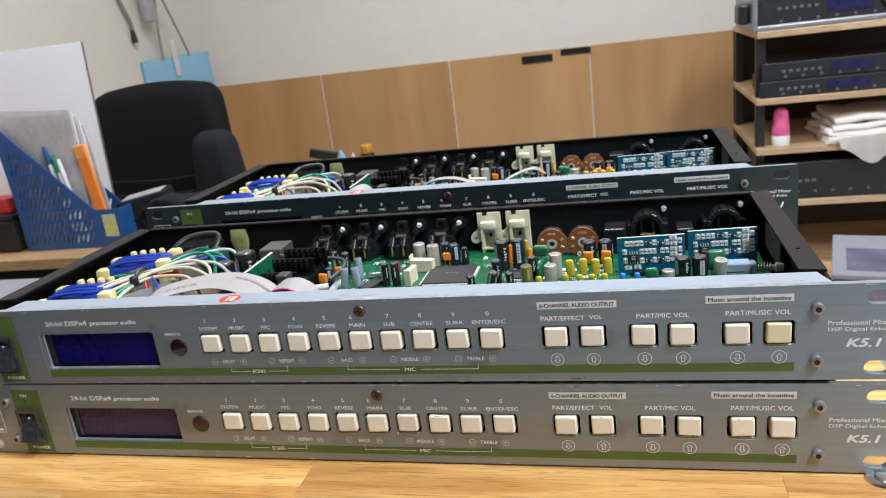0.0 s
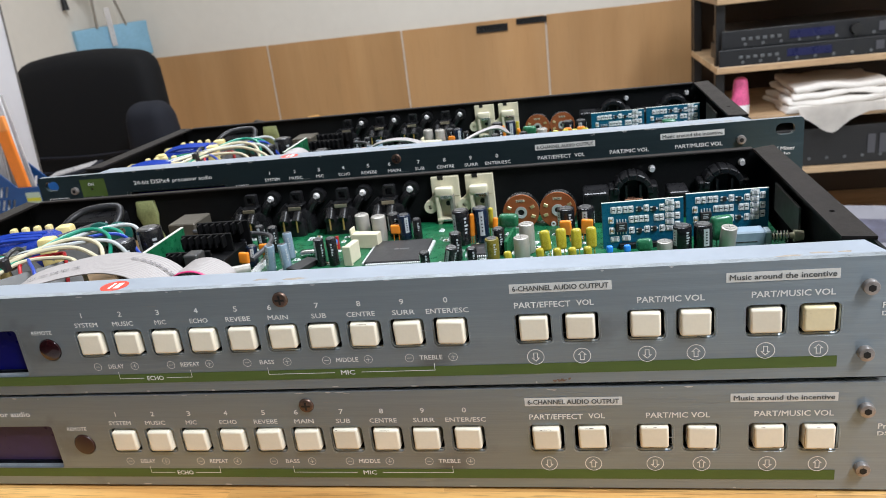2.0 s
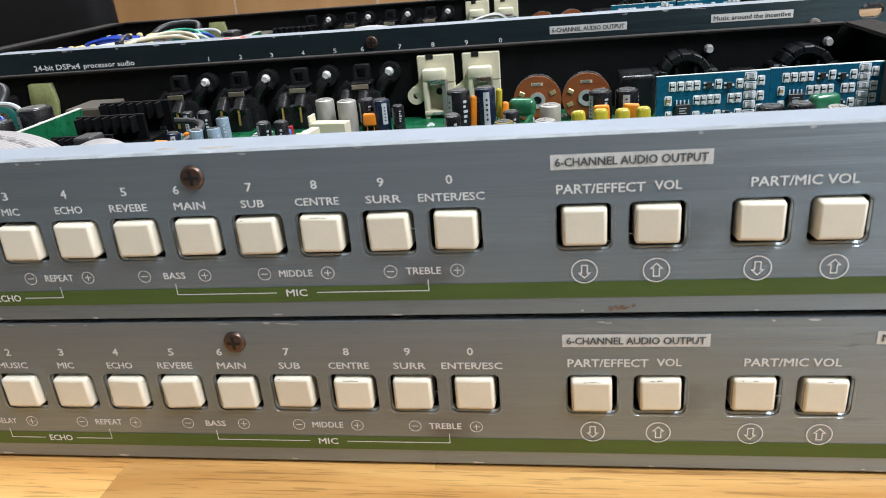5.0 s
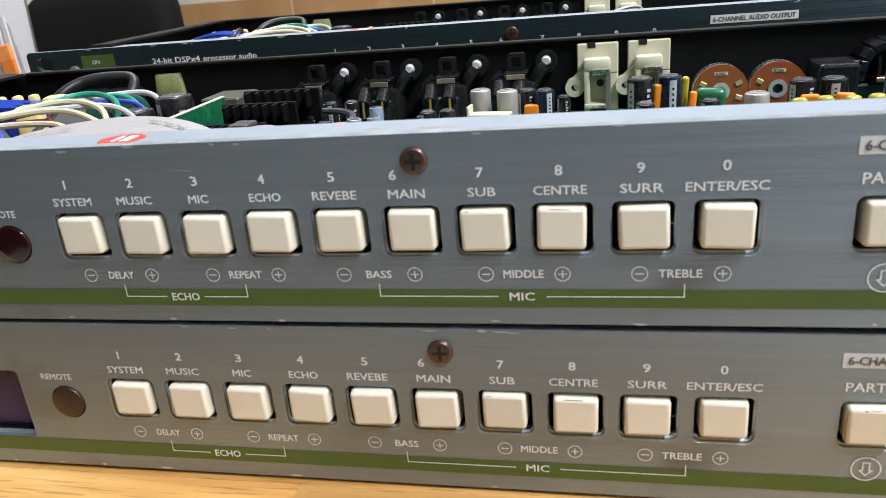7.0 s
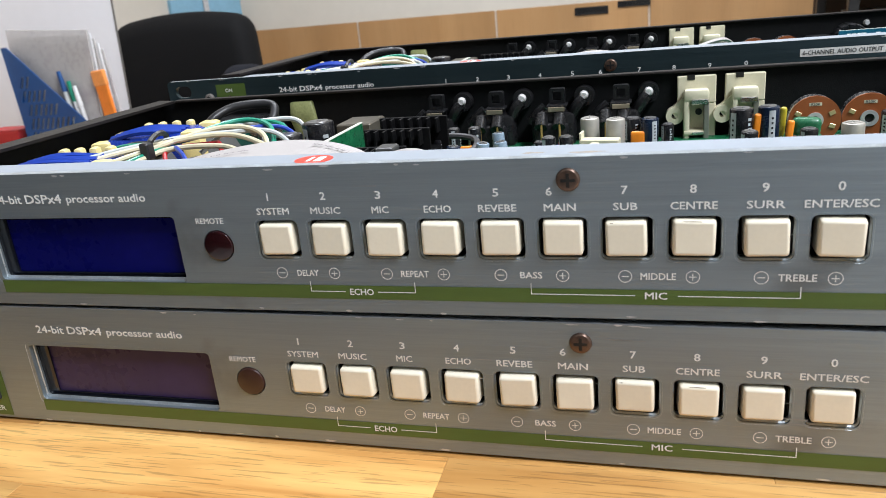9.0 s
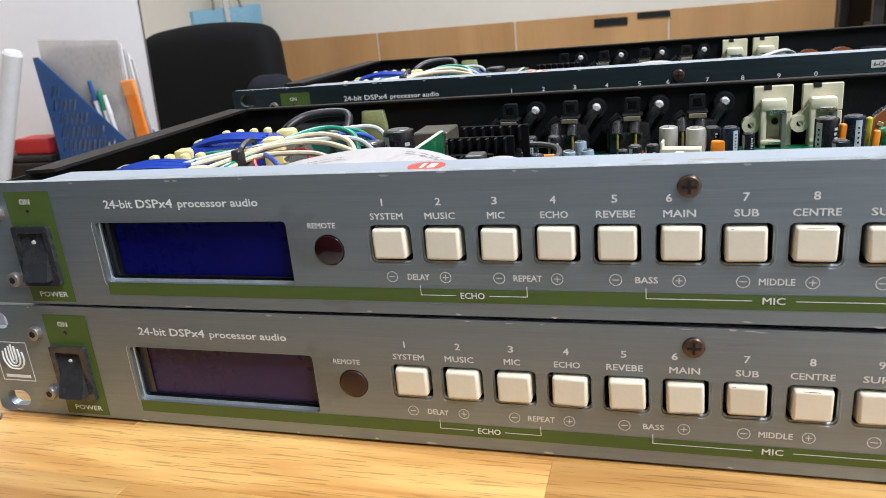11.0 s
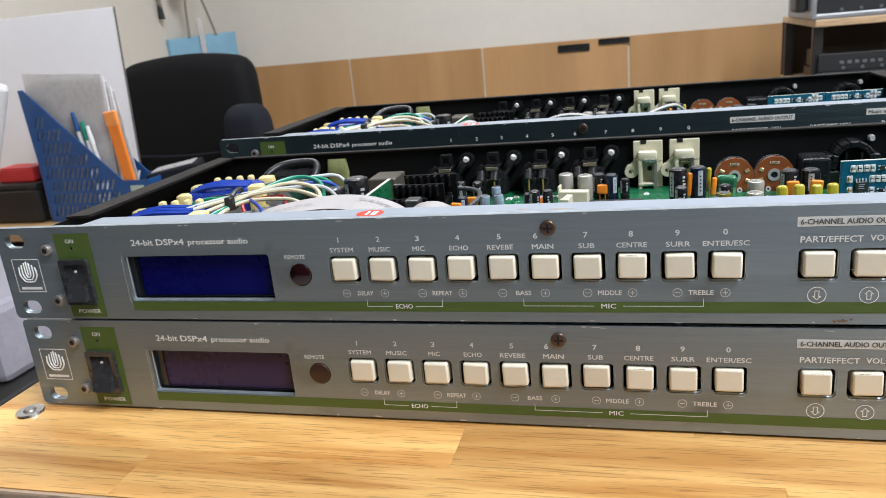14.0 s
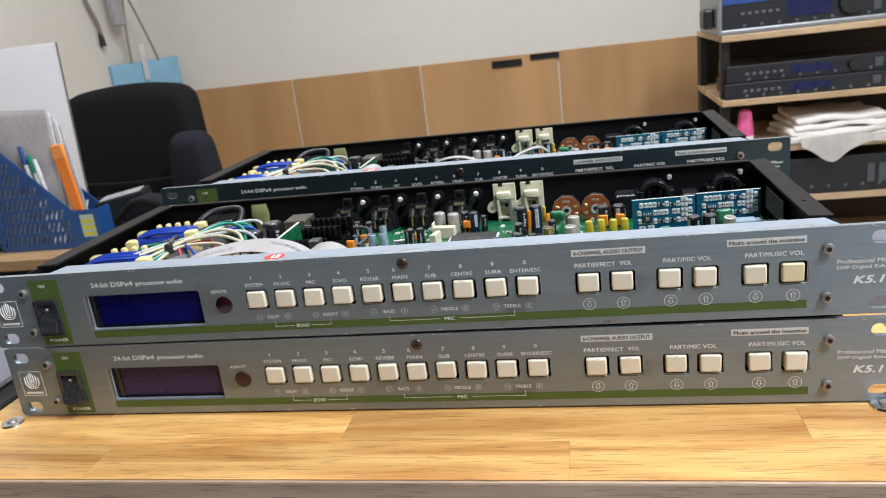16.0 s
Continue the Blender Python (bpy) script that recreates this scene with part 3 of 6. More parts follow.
def front_panel(unit, lcd, remote, marks):
    """The 19 inch front plate with its keys, window, switch and printing."""
    holes = [rrect(x, 0.0232, 0.0130, 0.0116, 0.0018) for x in KEY_XS + RIGHT_XS]
    holes.append(rrect(-0.1424, 0.0200, 0.0695, 0.0208, 0.0014))
    holes.append(rrect(-0.2030, 0.0190, 0.0150, 0.0212, 0.0008))
    holes += [rrect(sx * 0.2325, zz, 0.0102, 0.0064, 0.0031, 6) for sx in (-1, 1) for zz in (0.0066, 0.0384)]
    holes.append(circle(-0.2030, 0.0345, 0.0008, 10))
    holes.append(circle(-0.0943, 0.0213, 0.0049, 32))
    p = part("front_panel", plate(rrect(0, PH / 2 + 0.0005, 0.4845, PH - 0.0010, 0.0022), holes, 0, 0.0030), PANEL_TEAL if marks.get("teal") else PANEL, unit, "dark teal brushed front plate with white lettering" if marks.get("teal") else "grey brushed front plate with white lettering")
    m = p.data
    m.materials.append(PANEL_EDGE)
    for f in m.polygons:
        c = f.center
        if abs(f.normal.y) < 0.5 and c.z > PH - 0.0005:
            f.material_index = 1
    # keys
    for i, x in enumerate(KEY_XS + RIGHT_XS):
        old = marks.get("old") == i
        k = shared("push_button", KEYCAP_OLD if old else KEYCAP, unit, pose(x + rnd.uniform(-0.0003, 0.0003), rnd.uniform(-0.0004, 0.0005), 0.0234 + rnd.uniform(-0.0002, 0.0003), rnd.uniform(-1.5, 1.5), rnd.uniform(-1.6, 1.6), rnd.uniform(-2, 2)),
                   "yellowed cream push button" if old else "cream plastic push button")
        if marks.get("grime") and i in (6, 7):
            g = tube([(-0.0036, -0.0011, 0.0042), (-0.0010, -0.0012, 0.0043), (0.0016, -0.0012, 0.00425)] if i != 6 else [(-0.0043, -0.0012, 0.0034), (-0.0041, -0.0012, 0.0041), (-0.0030, -0.0012, 0.0043)], 0.00010, 5, 4)
            part("grime_line", g, mat("brown_grime", (0.10, 0.055, 0.025), 0.8), k, "brown grime along the key edge")
        if i in marks.get("worn", ()):
            e = 0.0049
            for q in range(3):
                a0 = rnd.uniform(-0.0040, 0.0010)
                w = rnd.uniform(0.0012, 0.0030)
                zz = rnd.choice((-1, 1)) * rnd.uniform(0.0041, 0.0043)
                part("grime_line", tube([(a0, -0.0012, zz), (a0 + w / 2, -0.00125, zz * 1.01), (a0 + w, -0.0011, zz)], rnd.uniform(0.00006, 0.00012), 5, 4), mat("brown_grime", (0.10, 0.055, 0.025), 0.8), k, "brown grime along the key edge")
            part("grime_line", tube([(-e, -0.0009, -0.0036), (-e * 1.01, -0.0008, 0.0004), (-e, -0.0009, 0.0034)], 0.00016, 5, 4), mat("tan_grime", (0.36, 0.24, 0.11), 0.8), k, "tan dirt along the key side")
        shared("key_rim", RIM, p, Matrix.Translation((x, 0, 0.0232)))
        shared("key_well", WELL, k, k.matrix_basis.inverted() @ Matrix.Translation((x, 0, 0.0232)))
    # printing over and under the keys
    for i, x in enumerate(KEY_XS):
        written(str((i + 1) % 10), x - (0.003 if i == 5 else 0.0013 if i == 0 else 0.0006), 0.0359, 0.00034 if i == 0 else 0.0015, 0.0021, p)
        written(NAMES[i], x - 0.0004, 0.0317, WIDTHS[i] * MM, 0.0019, p)
    for i, x in enumerate(RIGHT_XS):
        shared("arrow_symbol", ARROW[i % 2 == 1], p, Matrix.Translation((x, -0.00026, 0.0121)))
    for i, word in enumerate(("DELAY", "REPEAT", "BASS", "MIDDLE", "TREBLE")):
        x = KEY_XS[2 * i] + 0.0077
        shared("sign_symbol", SIGN[False], p, Matrix.Translation((x - 0.0083, -0.00026, 0.0131)))
        shared("sign_symbol", SIGN[True], p, Matrix.Translation((x + 0.0081, -0.00026, 0.0131)))
        written(word, x - 0.0002, 0.0131, (6.6, 8.0, 5.8, 8.6, 8.6)[i] * MM, 0.0018, p)
    part("green_stripe", bar(-0.1775, 0.2005, 0.0052, 0.0094), GREEN, p, "olive green printed stripe")
    part("bracket_line", bracket(-0.0668, -0.0350, -0.0560, -0.0462, 0.0075, 0.0106), INK, p)
    part("bracket_line", bracket(-0.0028, 0.0630, 0.0240, 0.0345, 0.0078, 0.0108), INK, p)
    written("ECHO", -0.0511, 0.0075, 0.0071, 0.0019, p, None, -0.00026)
    written("MIC", 0.0292, 0.0078, 0.0054, 0.0019, p, None, -0.00026)
    written("PART/EFFECT", 0.1040, 0.0325, 0.0195, 0.0022, p)
    written("VOL", 0.1187, 0.0327, 0.0058, 0.0021, p)
    written("PART/MIC VOL", 0.1472, 0.0327, 0.0220, 0.0022, p)
    written("PART/MUSIC VOL", 0.1860, 0.0329, 0.0258, 0.0022, p)
    for x0, x1, z0, z1, words in ((0.0930, 0.1280, 0.0371, 0.0406, "6-CHANNEL AUDIO OUTPUT"), (0.1650, 0.2000, 0.0376, 0.0411, "Music around the incentive")):
        tag = part("printed_tag", bar(x0, x1, z0, z1), TAG, p, "pale printed block with dark lettering")
        written(words, (x0 + x1) / 2, (z0 + z1) / 2, x1 - x0 - 0.0022, 0.0019, tag, INK_DARK, -0.00026)
    written("24-bit", -0.1662, 0.0366, 0.0108, 0.0027, p)
    written("DSPx4", -0.1525, 0.0366, 0.0133, 0.0027, p, bold=0.032)
    written("processor audio", -0.1298, 0.0361, 0.0280, 0.0032, p)
    written("REMOTE", -0.0958, 0.0290, 0.0090, 0.0017, p)
    # display window with its bright bevel
    b = bmesh.new()
    a = [b.verts.new((x, -0.0001, z)) for x, z in rrect(-0.1424, 0.0196, 0.0722, 0.0236, 0.0022)]
    c = [b.verts.new((x, 0.0020, z)) for x, z in rrect(-0.1424, 0.0204, 0.0690, 0.0200, 0.0012)]
    for i in range(len(a)):
        b.faces.new((a[i], a[(i + 1) % len(a)], c[(i + 1) % len(a)], c[i]))
    bz = part("display_bezel", b, PANEL_EDGE, unit, "bevelled metal rim of the display window")
    part("display_frame", ring_plate(rrect(-0.1424, 0.0200, 0.0720, 0.0226, 0.001), rrect(-0.1412, 0.0202, 0.0630, 0.0178, 0.0005), 0.0031, 0.0036), LCD_RIM, bz)
    part("display_glass", box(-0.1750, -0.1090, 0.0037, 0.0047, 0.0105, 0.0300), lcd, bz, "blue liquid crystal display, switched off" if lcd is LCD_BLUE else "faded purple liquid crystal display, switched off")
    # infrared window
    b = cyl((-0.0943, 0.0030, 0.0213), (-0.0943, -0.0006, 0.0213), 0.0048, 0.0046, 32, None, 0.0005)
    part("remote_window", b, remote, unit, "round dark red infrared window", True)
    # power switch on its green field
    part("green_field", plate([(-0.2110, 0.0020), (-0.1925, 0.0020), (-0.1925, 0.0415), (-0.2110, 0.0415)], [rrect(-0.2030, 0.0190, 0.0150, 0.0212, 0.0008), circle(-0.2030, 0.0345, 0.0008, 10)], -0.0001, -0.0001), GREEN, p, "olive green field round the switch")
    written("ON", -0.2030, 0.0380, 0.0042, 0.0019, p, None, -0.00026)
    written("POWER", -0.2010, 0.0048, 0.0118, 0.0019, p, None, -0.00026)
    part("indicator_lamp", cyl((-0.2030, 0.003, 0.0345), (-0.2030, 0.0006, 0.0345), 0.0008, 0.0006, 10), mat("red_led", (0.16, 0.01, 0.01), 0.2), p)
    sw = part("power_switch", ring_plate(rrect(-0.2030, 0.0190, 0.0150, 0.0212, 0.0008), rrect(-0.2030, 0.0190, 0.0106, 0.0166, 0.0006), -0.0018, 0.006), ROCKER, unit, "black rocker power switch")
    b = bmesh.new()
    rows = []
    for k in range(9):
        z = -0.0081 + 0.0162 * k / 8
        yy = -0.0003 - (0.0050 if marks.get("rocker") else 0.0046) * (1 - k / 8) ** 1.35
        rows.append([b.verts.new((-0.2030 + sx * 0.0051, y_, 0.0190 + z)) for sx in (-1, 1) for y_ in ((yy, 0.005) if sx < 0 else (0.005, yy))])
    for r0, r1 in zip(rows, rows[1:]):
        for j in range(4):
            b.faces.new((r0[j], r0[(j + 1) % 4], r1[(j + 1) % 4], r1[j]))
    b.faces.new(rows[0])
    b.faces.new(rows[-1][::-1])
    bmesh.ops.recalc_face_normals(b, faces=b.faces[:])
    rk = part("rocker", b, ROCKER, sw, "", True)
    part("switch_dot", cyl((-0.2030, -0.0002, 0.0240), (-0.2030, -0.00105, 0.0238), 0.0008, None, 16), INK, rk)
    # square emblem as plain shapes
    em = part("emblem_frame", ring_plate(rrect(-0.2295, 0.0220, 0.0150, 0.0160, 0.0002), rrect(-0.2295, 0.0220, 0.0142, 0.0152, 0.0002), -0.00012, -0.00012), INK, p, "white square emblem outline")
    for k in range(3):
        w, lo = 0.0012 + 0.00155 * k, 0.0212 - 0.0011 * k
        part("emblem_loop", tube([(-0.2295 - w, -0.0001, 0.0281 - 0.0010 * k), (-0.2295 - w * 1.05, -0.0001, lo + 0.0022 + 0.0006 * k), (-0.2295 - w * 0.6, -0.0001, lo + 0.0004), (-0.2295, -0.0001, lo), (-0.2295 + w * 0.6, -0.0001, lo + 0.0004), (-0.2295 + w * 1.05, -0.0001, lo + 0.0022 + 0.0006 * k), (-0.2295 + w, -0.0001, 0.0281 - 0.0010 * k)], 0.00036, 6, 5), INK, em)
    part("emblem_stroke", tube([(-0.2295, -0.0001, 0.0288), (-0.2295, -0.0001, 0.0225)], 0.00036, 6, 3), INK, em)
    part("emblem_bar", bar(-0.2352, -0.2238, 0.0153, 0.0166), INK, em)
    # right-hand lettering
    written("Professional Mixer", 0.2255, 0.0274, 0.0245, 0.0021, p)
    written("DSP Digital Echo", 0.2243, 0.0242, 0.0222, 0.0021, p)
    written("K5.1", 0.2270, 0.0182, 0.0130, 0.0036, p, None, -0.00012, "legend", 0.25, "", 0.05)
    for x in (-0.2155, 0.2090):
        for z in (0.0103, 0.0343):
            hex_screw(p, x, z)
    cross_screw(p, 0.0080, 0.0388)
    # chips along the edges and scratches across the face
    for k in range(marks.get("chips", 24)):
        x, w = rnd.uniform(-0.235, 0.235), rnd.uniform(0.0004, 0.0022)
        top = rnd.random() < 0.55
        z = PH - rnd.uniform(0.0001, 0.0008) if top else rnd.uniform(0.0013, 0.0018)
        h = rnd.uniform(0.00015, 0.0005)
        part("paint_chip", plate([(x - w, z), (x - w * 0.3, z - h), (x + w * 0.6, z - h * 0.8), (x + w, z), (x + w * 0.2, z + h * 0.4), (x - w * 0.5, z + h * 0.5)], [], -0.0001, -0.0001), mat("bare_metal_chip", (0.62, 0.64, 0.66), 0.4, 0.5), p)
    if marks.get("rust"):
        for k in range(16):
            x, z, r = 0.1085 + rnd.gauss(0, 0.0020), 0.0021 + abs(rnd.gauss(0, 0.0007)), rnd.uniform(0.00025, 0.00075)
            part("rust_spot", plate([(x + r * rnd.uniform(0.6, 1.3) * math.cos(a), z + 0.7 * r * rnd.uniform(0.6, 1.3) * math.sin(a)) for a in (0.9 * j for j in range(7))], [], -0.0001 - 0.00001 * k, -0.0001 - 0.00001 * k), mat("rust_stain", (0.22, 0.145, 0.095), 0.8, 0, 0.5, 900), p, "brown rust spot")
    for k in range(marks.get("scratches", 14)):
        x, z, w = rnd.uniform(-0.06, 0.2), rnd.uniform(0.012, 0.042), rnd.uniform(0.002, 0.007)
        part("scratch", plate([(x, z), (x + w, z + rnd.uniform(-0.0004, 0.0004)), (x + w, z + 0.00008), (x, z + 0.00009)], [], -0.0001, -0.0001), mat("fine_scratch", (0.30, 0.32, 0.33), 0.6), p)
    return p


DEPTH = 0.155


def chassis(unit, closed=False):
    """The folded black steel tray with its top flanges, and the pale lip behind the front plate."""
    t = 0.0012
    part("tray", box(-0.2160, 0.2160, 0.0032, DEPTH, 0.0008, 0.0020), BLACK_STEEL, unit, "black steel bottom tray")
    part("rear_wall", box(-0.2160, 0.2160, DEPTH - t, DEPTH, 0.0021, PH - 0.0008), BLACK_STEEL, unit, "black steel rear wall")
    for s in (-1, 1):
        part("side_wall", box(min(s * 0.2160, s * (0.2160 - t)), max(s * 0.2160, s * (0.2160 - t)), 0.0032, DEPTH - t - 0.0001, 0.0021, PH - 0.0008), BLACK_STEEL, unit)
    if closed:
        part("cover", box(-0.2162, 0.2162, 0.0034, DEPTH + 0.0002, PH - 0.0007, PH - 0.0001, 0.0002, 1), BLACK_STEEL, unit)
        return
    b = plate([(0.2055, 0.0180), (0.2162, 0.0160), (0.2162, DEPTH + 0.0002), (0.2055, DEPTH - 0.004)], [circle(0.2105, 0.045, 0.0011, 12)], PH - 0.0007, PH + 0.0005)
    for v in b.verts:
        v.co = Vector((v.co.x, v.co.z, v.co.y))
    bmesh.ops.recalc_face_normals(b, faces=b.faces[:])
    part("side_flange", b, FLANGE, unit, "dusty black folded flange")
    b = plate([(-0.2162, 0.0160), (-0.2050, 0.0180), (-0.2050, DEPTH - 0.004), (-0.2162, DEPTH + 0.0002)], [], PH - 0.0007, PH + 0.0005)
    for v in b.verts:
        v.co = Vector((v.co.x, v.co.z, v.co.y))
    bmesh.ops.recalc_face_normals(b, faces=b.faces[:])
    part("side_flange", b, FLANGE, unit, "dusty black folded flange")
    part("rear_flange", box(-0.2050, 0.2054, DEPTH - 0.0040, DEPTH + 0.0002, PH - 0.0007, PH + 0.0005, 0.0003, 1), FLANGE, unit, "dusty black folded flange")
    b = plate([(-0.1990, 0.0031), (0.2155, 0.0031), (0.2120, 0.0160), (-0.1960, 0.0160)], [], PH - 0.0016, PH - 0.0004)
    for v in b.verts:
        v.co = Vector((v.co.x, v.co.z, v.co.y))
    bmesh.ops.recalc_face_normals(b, faces=b.faces[:])
    lip = part("front_lip", b, LIP, unit, "pale blue-grey metal lip along the top")
    local = random.Random(23)
    for x, w in ((-0.002, 0.004), (0.012, 0.006), (0.046, 0.003), (0.186, 0.006), (0.196, 0.005), (0.203, 0.004), (-0.150, 0.003)):
        y, h = 0.0050 + local.uniform(-0.0012, 0.0030), w * local.uniform(0.18, 0.35)
        b = plate([(x + w * local.uniform(0.4, 1.0) * math.cos(a), y + h * local.uniform(0.4, 1.0) * math.sin(a)) for a in (0.63 * k for k in range(10))], [], PH - 0.00038, PH - 0.00038)
        for v in b.verts:
            v.co = Vector((v.co.x, v.co.z, v.co.y))
        part("scuff", b, mat("tan_scuff", (0.27, 0.235, 0.19), 0.7, 0, 0.4, 700), lip, "tan scuff mark")
    part("lip_fold", box(-0.1960, 0.2120, 0.0150, 0.0160, PH - 0.012, PH - 0.0017), LIP, unit)
    b = cyl((-0.0640, 0.0085, PH - 0.0004), (-0.0640, 0.0085, PH - 0.00025), 0.0056, None, 32)
    for v in b.verts:
        v.co.y = 0.0085 + (v.co.y - 0.0085) * 0.9
    st = part("sticker", b, RED_STICKER, lip, "round red inspection sticker")
    b = box(-0.0655, -0.0645, 0.0058, 0.0112, PH - 0.00024, PH - 0.0002)
    box(-0.0632, -0.0610, 0.0058, 0.0112, PH - 0.00024, PH - 0.0002, 0, 1, b)
    part("sticker_print", b, INK, st)


def rack_unit(at, label, lcd, remote, marks, inside=True):
    unit = thing("audio_processor", at, label, "audio processor", "stacked audio processors")
    front_panel(unit, lcd, remote, marks)
    chassis(unit, not inside)
    return unit


lower = rack_unit(pose(0.0018, 0, 0.0001), "scuffed grey rack audio processor lying on the wooden table", LCD_PURPLE, REMOTE_DULL, {"rocker": 1, "chips": 30, "scratches": 60, "grime": 1, "worn": (10, 11, 12, 13, 14, 15)}, False)
upper = rack_unit(pose(0, 0, 0.0453, 0, -0.15, 0), "opened grey rack audio processor stacked on another one", LCD_BLUE, REMOTE, {"old": 15, "grime": 1, "rust": 1})
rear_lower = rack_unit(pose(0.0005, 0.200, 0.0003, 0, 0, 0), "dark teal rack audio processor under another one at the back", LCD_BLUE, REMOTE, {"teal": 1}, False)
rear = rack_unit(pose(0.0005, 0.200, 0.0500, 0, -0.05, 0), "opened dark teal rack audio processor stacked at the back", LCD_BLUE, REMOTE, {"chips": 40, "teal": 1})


# ---- inside the opened units ----
BZ = 0.0204
PZ = BZ - 0.0030


def multi(name, pieces, parent, label="", at=None, smooth=True):
    """One mesh of several materials."""
    me = multi_mesh(name, pieces, smooth)
    return shared(name, me, parent, at, label)


def multi_mesh(name, pieces, smooth=True):
    out, mats = bmesh.new(), []
    for b, m in pieces:
        if m not in mats:
            mats.append(m)
        k = mats.index(m)
        for f in b.faces:
            f.material_index = k
        merge(out, b)
    me = bpy.data.meshes.new(name)
    out.to_mesh(me)
    out.free()
    for m in mats:
        me.materials.append(m)
    if smooth:
        me.polygons.foreach_set("use_smooth", [True] * len(me.polygons))
        me.set_sharp_from_angle(angle=radians(35))
    return me


def arc_skin(r, a0, a1, z0, z1, n=8):
    b = bmesh.new()
    v = [[b.verts.new((r * math.cos(radians(a0 + (a1 - a0) * k / n)), r * math.sin(radians(a0 + (a1 - a0) * k / n)), z)) for z in (z0, z1)] for k in range(n + 1)]
    for p, q in zip(v, v[1:]):
        b.faces.new((p[0], q[0], q[1], p[1]))
    return b


CAPS = {}
CAP_TOP = mat("dull_can_top", (0.20, 0.20, 0.20), 0.3, 0.6)


def cap(board, x, y, r, h, sleeve, lean=0.0, turn=0.0, z=BZ, mark=None):
    """A radial electrolytic capacitor: shrink sleeve, rolled rim, scored top and printed stripe."""
    key = (round(r, 5), round(h, 5), sleeve.name)
    if key not in CAPS:
        pcs = [(cyl((0, 0, -0.0029), (0, 0, h - 0.0002), r, None, 22, None, r * 0.16), sleeve),
               (cyl((0, 0, h - 0.0003), (0, 0, h + 0.00006), r * 0.72, r * 0.68, 20), CAP_TOP if sleeve is not CAP_WHITE else CAP_WHITE),
               (box(-r * 0.5, r * 0.5, -0.00008, 0.00008, h, h + 0.00012), CHIP), (box(-0.00008, 0.00008, -r * 0.5, r * 0.5, h, h + 0.00014), CHIP)]
        if sleeve is not CAP_WHITE:
            pcs.append((arc_skin(r * 1.012, -165, -130, r * 0.3, h - r * 0.35), CAP_MARK))
            for k in range(5):
                z0 = h * 0.22 + h * 0.12 * k
                pcs.append((arc_skin(r * 1.012, -72, -58 + 6 * (k % 3), z0, z0 + h * 0.07), CAP_MARK))
                pcs.append((arc_skin(r * 1.02, -152, -142, z0, z0 + h * 0.05), CAP_BLACK))
        CAPS[key] = multi_mesh("capacitor", pcs)
    return shared("capacitor", CAPS[key], board, pose(x, y, z, lean, lean * 0.6, turn), {"black_cap_sleeve": "black electrolytic capacitor", "navy_cap_sleeve": "navy blue electrolytic capacitor", "pale_blue_cap_sleeve": "pale blue electrolytic capacitor", "olive_cap_sleeve": "olive and gold electrolytic capacitor"}.get(sleeve.name, "bare aluminium capacitor"))


def film_cap(board, x, y, w, h, d, m, label, z=BZ + 0.002):
    b = box(-w / 2, w / 2, -d / 2, d / 2, 0, h, min(w, d, h) * 0.42, 4)
    for s in (-1, 1):
        cyl((s * w * 0.25, 0, -0.0052), (s * w * 0.25, 0, 0.001), 0.00025, None, 6, b)
    return part("film_capacitor", b, m, board, label, True, pose(x, y, z, rnd.uniform(-8, 8), rnd.uniform(-6, 6), rnd.uniform(-12, 12)))


def smd_mesh(kind):
    w, h = (0.0012, 0.0021) if kind != "wide" else (0.0027, 0.0015)
    pcs = [(ring_plate(rrect(0, 0, w + 0.0012, h + 0.0012, 0.0004), rrect(0, 0, w + 0.0004, h + 0.0004, 0.0003), -0.00008, -0.00008), INK)]
    if kind == "wide":
        pcs += [(box(-w / 2, w / 2, -0.0006, 0, -h / 2, h / 2, 0.0001, 1), mat("grey_resistor_body", (0.34, 0.36, 0.37), 0.4)), (box(-w / 2 - 0.0001, -w / 4, -0.00066, 0, -h / 2, h / 2), SOLDER), (box(w / 4, w / 2 + 0.0001, -0.00066, 0, -h / 2, h / 2), SOLDER)]
    elif kind == "tan":
        pcs += [(box(-w / 2, w / 2, -0.0007, 0, -h / 2, h / 2), mat("tan_ceramic", (0.42, 0.27, 0.12), 0.5)), (box(-w / 2, w / 2, -0.00076, 0, h / 4, h / 2 + 0.0001), SOLDER), (box(-w / 2, w / 2, -0.00076, 0, -h / 2 - 0.0001, -h / 4), SOLDER)]
    elif kind == "transistor":
        pcs = [(box(-0.0008, 0.0008, -0.001, 0, -0.0011, 0.0011, 0.0001, 1), CHIP)] + [(box(sx, sx + 0.0009, -0.0004, 0, z - 0.0003, z + 0.0003), SOLDER) for sx, z in ((-0.0016, 0.0007), (-0.0016, -0.0007), (0.0007, 0))]
    else:
        pcs += [(box(-w / 2, w / 2, -0.0005, 0, -h / 2, h / 2), CHIP), (box(-w / 2, w / 2, -0.00056, 0, h / 8, h / 2 + 0.0002), SOLDER), (box(-w / 2, w / 2, -0.00056, 0, -h / 2 - 0.0002, -h / 8), SOLDER)]
    return multi_mesh("chip_resistor", pcs, False)


SMD = {k: smd_mesh(k) for k in ("plain", "wide", "tan", "transistor")}


